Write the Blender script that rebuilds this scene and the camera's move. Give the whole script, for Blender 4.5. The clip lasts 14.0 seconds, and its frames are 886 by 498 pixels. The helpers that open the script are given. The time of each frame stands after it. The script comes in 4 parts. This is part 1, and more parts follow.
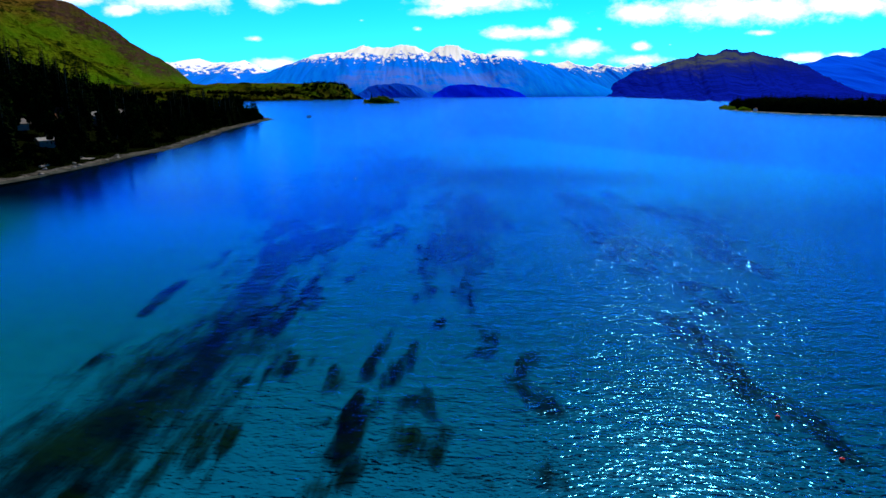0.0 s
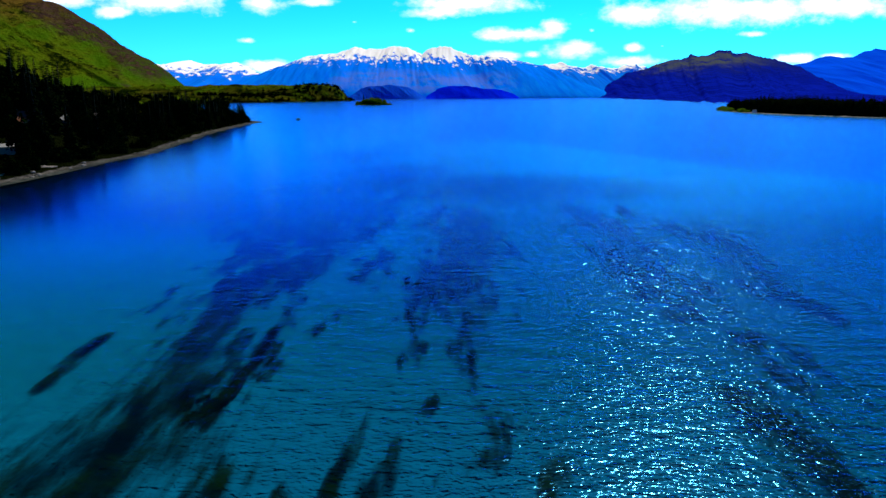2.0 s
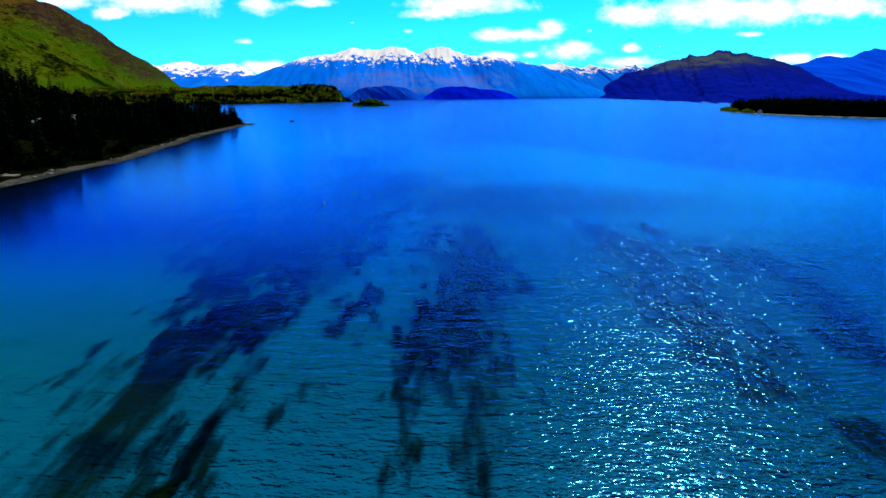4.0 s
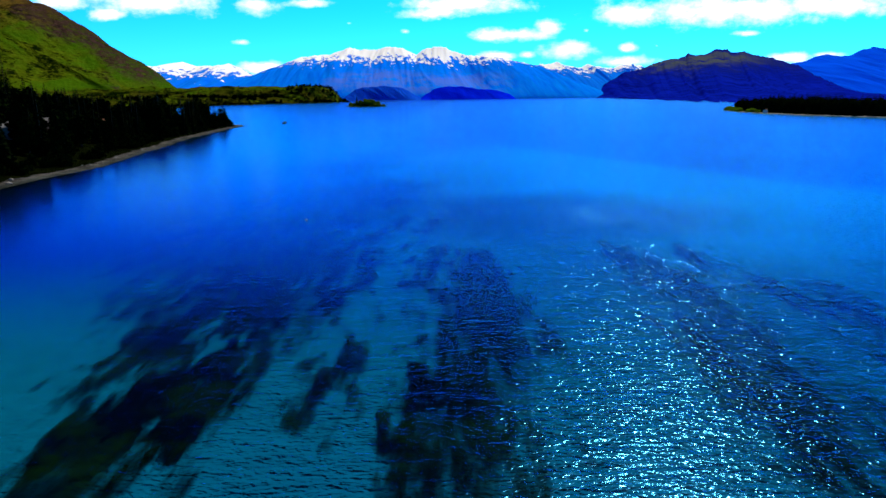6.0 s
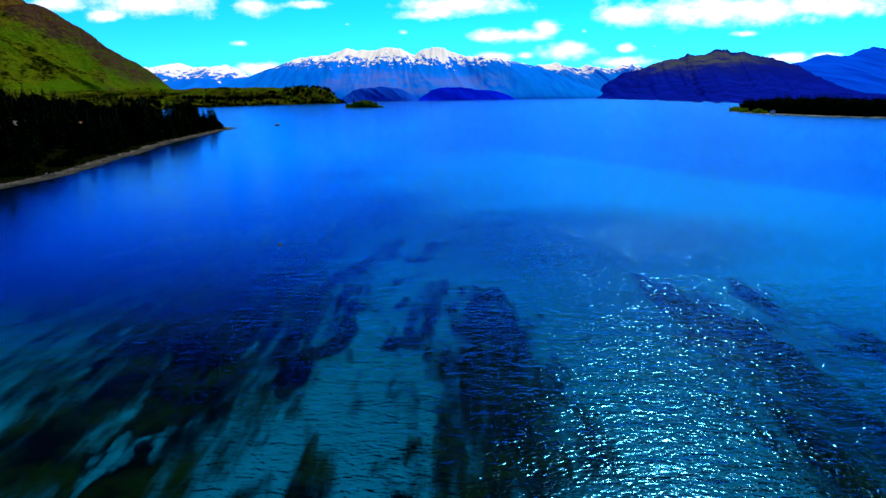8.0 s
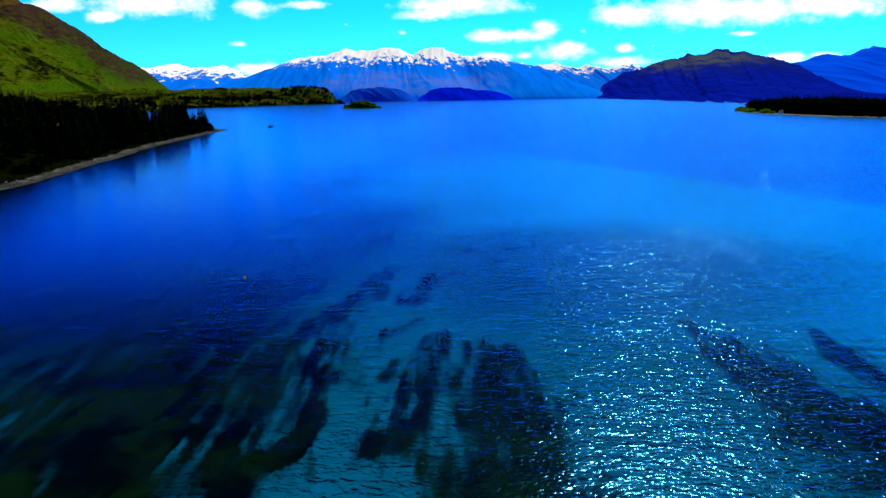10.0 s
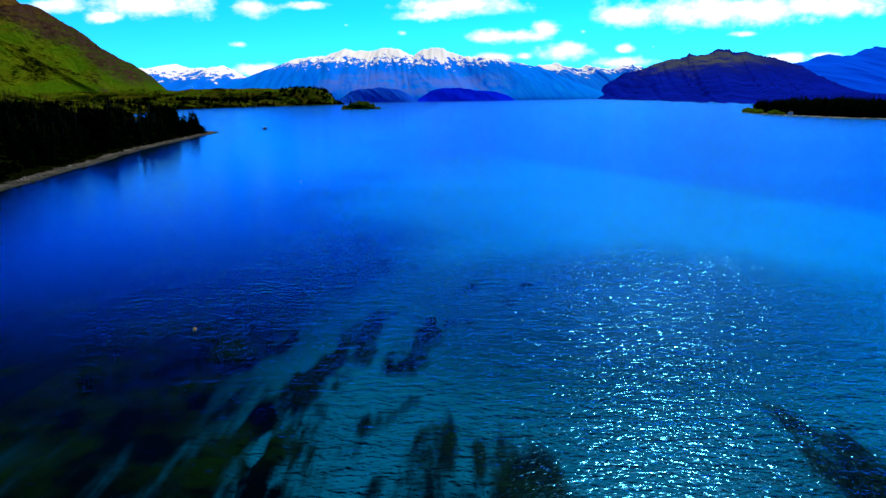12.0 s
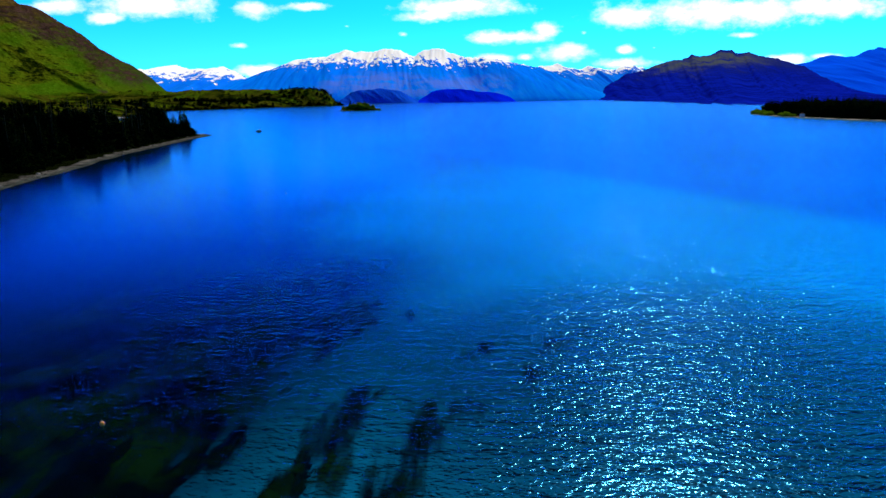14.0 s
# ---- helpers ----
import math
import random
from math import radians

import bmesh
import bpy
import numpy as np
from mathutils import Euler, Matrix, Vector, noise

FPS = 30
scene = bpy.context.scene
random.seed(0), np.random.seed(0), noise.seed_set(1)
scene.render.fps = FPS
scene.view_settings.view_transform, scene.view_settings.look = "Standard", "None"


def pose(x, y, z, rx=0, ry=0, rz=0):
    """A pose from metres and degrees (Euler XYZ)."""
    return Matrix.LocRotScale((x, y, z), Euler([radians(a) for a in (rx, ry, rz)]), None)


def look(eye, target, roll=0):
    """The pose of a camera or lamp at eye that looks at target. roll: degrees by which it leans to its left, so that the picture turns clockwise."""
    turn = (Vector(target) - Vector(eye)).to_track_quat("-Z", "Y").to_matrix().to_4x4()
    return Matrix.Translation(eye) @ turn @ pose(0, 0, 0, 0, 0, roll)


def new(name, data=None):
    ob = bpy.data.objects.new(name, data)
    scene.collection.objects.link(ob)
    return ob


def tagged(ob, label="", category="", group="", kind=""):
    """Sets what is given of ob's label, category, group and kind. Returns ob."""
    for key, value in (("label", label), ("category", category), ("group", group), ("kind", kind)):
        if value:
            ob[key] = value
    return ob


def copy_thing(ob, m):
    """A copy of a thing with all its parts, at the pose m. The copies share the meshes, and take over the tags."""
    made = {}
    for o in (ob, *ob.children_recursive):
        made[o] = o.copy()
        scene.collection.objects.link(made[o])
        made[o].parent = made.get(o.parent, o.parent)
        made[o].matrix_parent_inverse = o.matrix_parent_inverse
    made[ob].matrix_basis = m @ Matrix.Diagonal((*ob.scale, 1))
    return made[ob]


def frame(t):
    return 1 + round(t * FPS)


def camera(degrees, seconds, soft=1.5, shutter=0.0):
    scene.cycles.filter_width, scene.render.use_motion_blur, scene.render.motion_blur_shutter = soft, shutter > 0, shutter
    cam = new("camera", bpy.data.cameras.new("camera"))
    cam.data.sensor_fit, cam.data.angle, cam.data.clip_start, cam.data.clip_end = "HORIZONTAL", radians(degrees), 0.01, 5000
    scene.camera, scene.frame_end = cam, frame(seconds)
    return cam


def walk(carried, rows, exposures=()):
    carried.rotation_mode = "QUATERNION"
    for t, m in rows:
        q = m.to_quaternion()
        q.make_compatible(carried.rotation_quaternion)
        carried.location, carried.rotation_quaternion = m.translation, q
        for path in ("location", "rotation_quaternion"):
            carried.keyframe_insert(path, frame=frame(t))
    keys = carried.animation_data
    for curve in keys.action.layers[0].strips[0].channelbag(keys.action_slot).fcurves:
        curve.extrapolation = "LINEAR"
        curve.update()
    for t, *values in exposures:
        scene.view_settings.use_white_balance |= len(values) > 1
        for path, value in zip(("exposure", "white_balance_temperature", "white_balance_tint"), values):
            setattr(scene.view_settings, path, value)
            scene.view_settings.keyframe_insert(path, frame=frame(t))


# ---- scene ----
cam = camera(64.9, 14.0)
PATH = [
    (0, (1.39, 0.587, 26.281), (1.35, 2.538, 25.841), -0.2),
    (0.5, (1.198, 6.063, 26.243), (1.164, 8.014, 25.804), -0.2),
    (1, (1.128, 11.485, 26.258), (1.098, 13.436, 25.819), -0.2),
    (1.5, (1.122, 16.886, 26.311), (1.096, 18.837, 25.874), -0.3),
    (2, (1.105, 22.238, 26.347), (1.083, 24.19, 25.911), -0.3),
    (2.5, (1.044, 27.702, 26.436), (1.024, 29.654, 26.0), -0.3),
    (3, (0.931, 33.265, 26.526), (0.912, 35.217, 26.091), -0.3),
    (5.5, (0.358, 61.185, 26.463), (0.345, 63.137, 26.029), -0.6),
    (6, (0.187, 67.149, 26.528), (0.176, 69.101, 26.094), -0.6),
    (6.5, (0.05, 73.189, 26.544), (0.041, 75.141, 26.111), -0.6),
    (7, (-0.044, 79.34, 26.542), (-0.051, 81.292, 26.109), -0.6),
    (7.5, (-0.1, 85.462, 26.505), (-0.107, 87.415, 26.073), -0.6),
    (8, (-0.054, 91.704, 26.518), (-0.061, 93.657, 26.086), -0.7),
    (10.5, (-0.241, 120.234, 26.508), (-0.246, 122.188, 26.077), -0.8),
    (11, (-0.33, 125.659, 26.595), (-0.336, 127.613, 26.166), -0.8),
    (11.5, (-0.368, 131.333, 26.728), (-0.374, 133.286, 26.299), -0.8),
    (12, (-0.344, 137.234, 26.884), (-0.349, 139.187, 26.454), -0.8),
    (12.5, (-0.39, 143.181, 26.944), (-0.396, 145.134, 26.515), -0.9),
    (13, (-0.5, 149.139, 26.978), (-0.505, 151.092, 26.549), -0.9),
    (13.5, (-0.588, 155.051, 27.072), (-0.594, 157.005, 26.644), -0.9),
    (14, (-0.538, 160.979, 27.183), (-0.545, 162.932, 26.756), -0.8),
]
walk(cam, [(t, look(eye, target, roll)) for t, eye, target, roll in PATH])

SKY_STRENGTH = 0.1
SKY_LOW = (0.09, 1.25, 2.6)
SKY_TINT = (0.03, 1.1, 2.6)
SKY_MID = (0.0008, 0.60, 3.0)
ZENITH_TINT = (0.0005, 0.018, 0.065)
CLOUD_LIT = (14.0, 14.0, 14.0)
CLOUD_BASE = (6.2, 7.4, 9.4)
SUN_POWER = 5.0
WAVES = (0.13, 0.165, 0.10)
WATER_GLOSS = (0.07, 0.50, 1.0)
WATER_ROUGH = 0.135
WATER_CLEAR = (0.8, 0.97, 1.0)
BED_SILT_A, BED_SILT_B = (0.001, 0.12, 0.125), (0.002, 0.20, 0.19)
BED_MID_A, BED_MID_B = (0.0006, 0.075, 0.165), (0.001, 0.145, 0.30)
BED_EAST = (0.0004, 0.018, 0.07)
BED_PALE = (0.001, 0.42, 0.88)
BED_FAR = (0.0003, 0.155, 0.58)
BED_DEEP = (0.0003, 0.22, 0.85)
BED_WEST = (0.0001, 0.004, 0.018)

# ---- world, sun, exposure ----
SUN_AZ, SUN_EL = radians(21), radians(45)
SUN_DIR = Vector((math.sin(SUN_AZ) * math.cos(SUN_EL), math.cos(SUN_AZ) * math.cos(SUN_EL), math.sin(SUN_EL)))


class Nodes:
    """A small helper to write node trees in a few lines."""

    def __init__(self, tree):
        self.tree = tree
        tree.nodes.clear()

    def add(self, kind, inputs=None):
        node = self.tree.nodes.new(kind)
        for key, value in (inputs or {}).items():
            if isinstance(value, bpy.types.NodeSocket):
                self.tree.links.new(value, node.inputs[key])
            else:
                node.inputs[key].default_value = value
        return node

    def math(self, op, a, b=0.0, clamp=False):
        n = self.add("ShaderNodeMath", {0: a, 1: b})
        n.operation, n.use_clamp = op, clamp
        return n.outputs[0]

    def mix(self, fac, a, b, blend="MIX"):
        n = self.add("ShaderNodeMix")
        n.data_type, n.blend_type = "RGBA", blend
        for key, value in ((0, fac), (6, a), (7, b)):
            if isinstance(value, bpy.types.NodeSocket):
                self.tree.links.new(value, n.inputs[key])
            else:
                n.inputs[key].default_value = value
        return n.outputs[2]

    def ramp(self, value, low, high):
        """0 at low to 1 at high, smoothly; low may be the larger."""
        n = self.add("ShaderNodeMapRange", {0: value, 1: min(low, high), 2: max(low, high),
                                            3: float(low > high), 4: float(low < high)})
        n.interpolation_type = "SMOOTHSTEP"
        return n.outputs[0]

    def noise(self, vector, scale, detail=4.0, rough=0.55, distort=0.0):
        return self.add("ShaderNodeTexNoise", {"Vector": vector, "Scale": scale, "Detail": detail,
                                               "Roughness": rough, "Distortion": distort}).outputs[0]

    def scaled(self, vector, x, y, z, rz=0.0, ry=0.0):
        return self.add("ShaderNodeMapping", {"Vector": vector, "Scale": (x, y, z), "Rotation": (0, ry, rz)}).outputs[0]


def rgb(r, g, b):
    return (r, g, b, 1.0)


world = bpy.data.worlds.new("sky")
scene.world = world
world.use_nodes = True
w = Nodes(world.node_tree)
sky = w.add("ShaderNodeTexSky")
sky.sky_type, sky.sun_disc, sky.sun_elevation, sky.sun_rotation = "NISHITA", False, SUN_EL, SUN_AZ
sky.altitude, sky.air_density, sky.dust_density, sky.ozone_density = 300.0, 1.0, 0.3, 2.0
way = w.add("ShaderNodeTexCoord").outputs["Generated"]
axis = w.add("ShaderNodeSeparateXYZ", {0: way})
# tint bands by height; those above the view are added to steer the lake's reflections
tint = w.mix(w.ramp(axis.outputs[2], 0.02, 0.13), rgb(*SKY_LOW), rgb(*SKY_TINT))
tint = w.mix(w.ramp(axis.outputs[2], 0.125, 0.17), tint, rgb(*SKY_MID))
tint = w.mix(w.ramp(axis.outputs[2], 0.16, 0.31), tint, rgb(*ZENITH_TINT))
blue = w.mix(1.0, sky.outputs[0], tint, "MULTIPLY")
ahead = w.math("MAXIMUM", axis.outputs[1], 0.02)
su = w.math("DIVIDE", axis.outputs[0], ahead)
sv = w.math("DIVIDE", axis.outputs[2], ahead)
plane = w.add("ShaderNodeCombineXYZ", {0: su, 1: w.math("MULTIPLY", sv, 1.6), 2: 0.0}).outputs[0]
ragged = w.noise(plane, 26.0, 7.0, 0.62)
fine = w.noise(plane, 90.0, 5.0, 0.6)
cover = None


def cloud(u, v, wide, high, dense=1.0):
    """One cumulus bank in the sky: where it stands over the horizon, and its half width and height."""
    global cover
    a = w.math("DIVIDE", w.math("SUBTRACT", su, u), wide)
    b = w.math("DIVIDE", w.math("SUBTRACT", sv, v), high)
    one = w.math("SUBTRACT", dense, w.math("SQRT", w.math("ADD", w.math("MULTIPLY", a, a), w.math("MULTIPLY", b, b))))
    cover = one if cover is None else w.math("MAXIMUM", cover, one)


cloud(-0.4003, 0.1275, 0.0860, 0.0175)
cloud(-0.5272, 0.1284, 0.0463, 0.0110)
cloud(-0.4604, 0.1120, 0.0260, 0.0080)
cloud(-0.2577, 0.1212, 0.0390, 0.0143, 0.75)
cloud(-0.1882, 0.1229, 0.0310, 0.0055)
cloud(-0.2806, 0.0725, 0.0137, 0.0047, 0.75)
cloud(0.0222, 0.1199, 0.0810, 0.0124)
cloud(-0.0188, 0.1084, 0.0464, 0.0084)
cloud(0.0897, 0.0791, 0.0560, 0.0090)
cloud(0.1439, 0.0875, 0.0194, 0.0092)
cloud(0.1680, 0.0574, 0.0348, 0.0118)
cloud(0.2522, 0.0603, 0.0119, 0.0058)
cloud(0.3904, 0.1081, 0.1565, 0.0185)
cloud(0.2518, 0.1027, 0.0440, 0.0160)
cloud(0.5133, 0.1133, 0.0947, 0.0156)
cloud(0.4160, 0.0773, 0.0222, 0.0044, 0.75)
cloud(0.4773, 0.0451, 0.0310, 0.0075)
cloud(0.5278, 0.0476, 0.0210, 0.0042)
cloud(0.1134, 0.0519, 0.0146, 0.0057, 0.75)
cloud(0.2546, 0.0414, 0.0390, 0.0075)
cloud(-0.2515, 0.0390, 0.0380, 0.0080)
cloud(0.0743, 0.0508, 0.0255, 0.0066)
cloud(-0.1314, 0.0963, 0.0083, 0.0036, 0.4)
cloud(-0.0541, 0.0844, 0.0083, 0.0044, 0.4)
cloud(0.2926, 0.0621, 0.0059, 0.0029, 0.4)
cloud(-0.0073, 0.1009, 0.0127, 0.0044, 0.4)
cloud(0.1945, 0.0833, 0.0086, 0.0044, 0.4)
# above the view the same broken cumulus goes on
high_up = w.ramp(sv, 0.16, 0.30)
scatter = w.math("MULTIPLY", w.math("SUBTRACT", w.noise(w.scaled(way, 1, 1, 2.2), 3.2, 3.0, 0.5), 0.76), 4.0)
cover = w.math("MAXIMUM", cover, w.math("SUBTRACT", scatter, w.math("MULTIPLY", w.math("SUBTRACT", 1.0, high_up), 4.0)))
edge = w.math("ADD", cover, w.math("ADD", w.math("MULTIPLY", w.math("SUBTRACT", ragged, 0.5), 2.2),
                                   w.math("MULTIPLY", w.math("SUBTRACT", fine, 0.5), 0.35)))
mask = w.math("MULTIPLY", w.ramp(edge, -0.3, 0.85), w.ramp(axis.outputs[1], 0.02, 0.2))
thick = w.ramp(w.math("ADD", edge, w.math("MULTIPLY", w.math("SUBTRACT", fine, 0.5), 1.5)), 0.9, 1.9)
white = w.mix(w.math("MULTIPLY", thick, 0.75), rgb(*CLOUD_LIT), rgb(*CLOUD_BASE))
out = w.mix(mask, blue, white)
back = w.add("ShaderNodeBackground", {0: out, 1: SKY_STRENGTH})
w.tree.links.new(back.outputs[0], w.add("ShaderNodeOutputWorld").inputs[0])

sun = new("sun", bpy.data.lights.new("sun", "SUN"))
sun.data.energy, sun.data.angle, sun.data.color = SUN_POWER, radians(0.53), (1.0, 0.95, 0.86)
sun.matrix_world = look(SUN_DIR * 100, (0, 0, 0))


# ---- materials ----
def material(name, rough=0.9, spec=0.2):
    m = bpy.data.materials.new(name)
    m.use_nodes = True
    n = Nodes(m.node_tree)
    bsdf = n.add("ShaderNodeBsdfPrincipled", {"Roughness": rough, "Specular IOR Level": spec})
    n.tree.links.new(bsdf.outputs[0], n.add("ShaderNodeOutputMaterial").inputs[0])
    n.bsdf = bsdf
    n.where = n.add("ShaderNodeNewGeometry").outputs["Position"]
    return m, n


def link(n, value, key):
    n.tree.links.new(value, n.bsdf.inputs[key])


def bump(n, height, strength, distance):
    link(n, n.add("ShaderNodeBump", {"Height": height, "Strength": strength, "Distance": distance}).outputs[0], "Normal")


def plain(name, a, b, scale, rough=0.85, spec=0.2, relief=0.0, per_object=0.0):
    """Two tones mixed by noise at two sizes, with relief; per_object: how far single copies differ."""
    m, n = material(name, rough, spec)
    big, small = n.noise(n.where, scale * 0.2, 3), n.noise(n.where, scale, 5)
    fac = n.ramp(n.math("ADD", n.math("MULTIPLY", big, 0.5), n.math("MULTIPLY", small, 0.5)), 0.35, 0.65)
    col = n.mix(fac, rgb(*a), rgb(*b))
    if per_object:
        r = n.add("ShaderNodeObjectInfo").outputs["Random"]
        gain = n.math("ADD", 1.0 - per_object, n.math("MULTIPLY", r, 2 * per_object))
        col = n.mix(1.0, col, n.add("ShaderNodeCombineColor", {0: gain, 1: gain, 2: gain}).outputs[0], "MULTIPLY")
    link(n, col, "Base Color")
    if relief:
        bump(n, small, 1.0, relief)
    return m


def make_water():
    m = bpy.data.materials.new("lake_water")
    m.use_nodes = True
    n = Nodes(m.node_tree)
    p = n.add("ShaderNodeNewGeometry").outputs["Position"]
    roll = n.noise(n.scaled(p, 0.11, 0.33, 1, 0.1), 1.0, 1.0, 0.5, 0.4)
    swell = n.noise(n.scaled(p, 0.42, 0.85, 1, -0.08), 1.0, 1.2, 0.5, 0.5)
    chop = n.noise(n.scaled(p, 1.6, 2.5, 1, 0.16), 1.0, 1.2, 0.5, 0.5)
    # gusts make some reaches of the lake rougher than others
    gust = n.ramp(n.noise(n.scaled(p, 0.004, 0.012, 1, 0.3), 1.0, 3.0, 0.6), 0.3, 0.75)
    height = n.math("ADD", n.math("MULTIPLY", roll, WAVES[0]),
                    n.math("ADD", n.math("MULTIPLY", swell, WAVES[1]), n.math("MULTIPLY", chop, WAVES[2])))
    height = n.math("MULTIPLY", height, n.math("ADD", 0.75, n.math("MULTIPLY", gust, 0.5)))
    # the water lies calmer in the lee of the wooded bank
    lee = n.ramp(n.math("ADD", n.add("ShaderNodeSeparateXYZ", {0: p}).outputs[0], n.math("MULTIPLY", gust, 20.0)), -95.0, 34.0)
    height = n.math("MULTIPLY", height, n.math("ADD", 0.09, n.math("MULTIPLY", n.math("POWER", lee, 3.0), 0.93)))
    normal = n.add("ShaderNodeBump", {"Height": height, "Strength": 1.0, "Distance": 1.0}).outputs[0]
    gloss = n.add("ShaderNodeBsdfGlossy", {"Color": rgb(*WATER_GLOSS), "Roughness": WATER_ROUGH, "Normal": normal})
    clear = n.add("ShaderNodeBsdfTransparent", {"Color": rgb(*WATER_CLEAR)})
    fres = n.add("ShaderNodeFresnel", {"IOR": 1.34, "Normal": normal}).outputs[0]
    both = n.add("ShaderNodeMixShader", {0: fres, 1: clear.outputs[0], 2: gloss.outputs[0]})
    n.tree.links.new(both.outputs[0], n.add("ShaderNodeOutputMaterial").inputs[0])
    return m


def make_lakebed():
    m, n = material("lakebed", 1.0, 0.0)
    p = n.add("ShaderNodeSeparateXYZ", {0: n.where})
    warp = n.math("MULTIPLY", n.math("SUBTRACT", n.noise(n.scaled(n.where, 0.012, 0.006, 1), 1.0, 4.0), 0.5), 2.0)
    # the shelf of pale silt lies along the western shore and thins out towards the open lake
    off = n.math("ADD", n.math("ADD", p.outputs[0], n.math("MULTIPLY", p.outputs[1], 0.30)), n.math("MULTIPLY", warp, 45.0))
    shelf = n.ramp(off, 45.0, -95.0)
    # open water's blue and reflected sky are put into the far bed's colour
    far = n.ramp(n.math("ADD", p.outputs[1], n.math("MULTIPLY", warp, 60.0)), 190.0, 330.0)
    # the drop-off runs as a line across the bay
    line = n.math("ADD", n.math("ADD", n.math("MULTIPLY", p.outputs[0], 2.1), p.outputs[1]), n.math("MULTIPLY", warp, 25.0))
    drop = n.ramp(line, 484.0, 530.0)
    shelf = n.math("MULTIPLY", shelf, n.ramp(n.math("ADD", p.outputs[1], n.math("MULTIPLY", warp, 25.0)), 185.0, 110.0))
    silt = n.mix(n.noise(n.where, 0.5, 6.0, 0.6), rgb(*BED_SILT_A), rgb(*BED_SILT_B))
    sand = n.mix(n.noise(n.where, 0.5, 6.0, 0.6), rgb(*BED_MID_A), rgb(*BED_MID_B))
    col = n.mix(shelf, sand, silt)
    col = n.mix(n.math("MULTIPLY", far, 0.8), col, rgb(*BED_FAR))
    # bed painted darker eastwards, for dimmer water between the glints
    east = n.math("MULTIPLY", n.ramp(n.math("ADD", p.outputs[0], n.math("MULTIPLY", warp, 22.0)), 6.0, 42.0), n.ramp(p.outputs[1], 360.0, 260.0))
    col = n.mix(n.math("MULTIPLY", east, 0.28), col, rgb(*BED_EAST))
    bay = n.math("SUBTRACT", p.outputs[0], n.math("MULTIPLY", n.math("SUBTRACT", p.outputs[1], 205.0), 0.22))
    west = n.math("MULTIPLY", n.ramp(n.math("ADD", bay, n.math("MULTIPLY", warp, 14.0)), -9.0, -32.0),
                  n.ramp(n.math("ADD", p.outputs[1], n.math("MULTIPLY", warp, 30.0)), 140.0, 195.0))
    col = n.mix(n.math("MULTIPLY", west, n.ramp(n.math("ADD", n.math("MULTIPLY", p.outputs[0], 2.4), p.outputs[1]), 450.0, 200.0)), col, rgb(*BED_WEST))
    # a pale bank in front of the drop-off, widened to paint in distant glitter
    bx = n.math("DIVIDE", n.math("ADD", n.math("SUBTRACT", p.outputs[0], 84.0), n.math("MULTIPLY", warp, 25.0)), 86.0)
    by = n.math("DIVIDE", n.math("ADD", n.math("SUBTRACT", p.outputs[1], 345.0), n.math("MULTIPLY", warp, 40.0)), 140.0)
    bank = n.math("ADD", n.math("MULTIPLY", bx, bx), n.math("MULTIPLY", by, by))
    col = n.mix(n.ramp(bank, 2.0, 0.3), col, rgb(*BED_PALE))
    # a dim patch painted into the bed where the glitter gets too bright
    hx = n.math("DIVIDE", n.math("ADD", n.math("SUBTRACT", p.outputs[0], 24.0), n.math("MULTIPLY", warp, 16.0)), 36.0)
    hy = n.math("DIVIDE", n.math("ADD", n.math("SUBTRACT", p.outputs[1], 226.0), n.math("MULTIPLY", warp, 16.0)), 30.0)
    dim_patch = n.ramp(n.math("ADD", n.math("MULTIPLY", hx, hx), n.math("MULTIPLY", hy, hy)), 1.9, 0.0)
    col = n.mix(n.math("MULTIPLY", dim_patch, 0.75), col, rgb(*BED_EAST))
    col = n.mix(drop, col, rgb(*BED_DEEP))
    link(n, col, "Base Color")
    return m


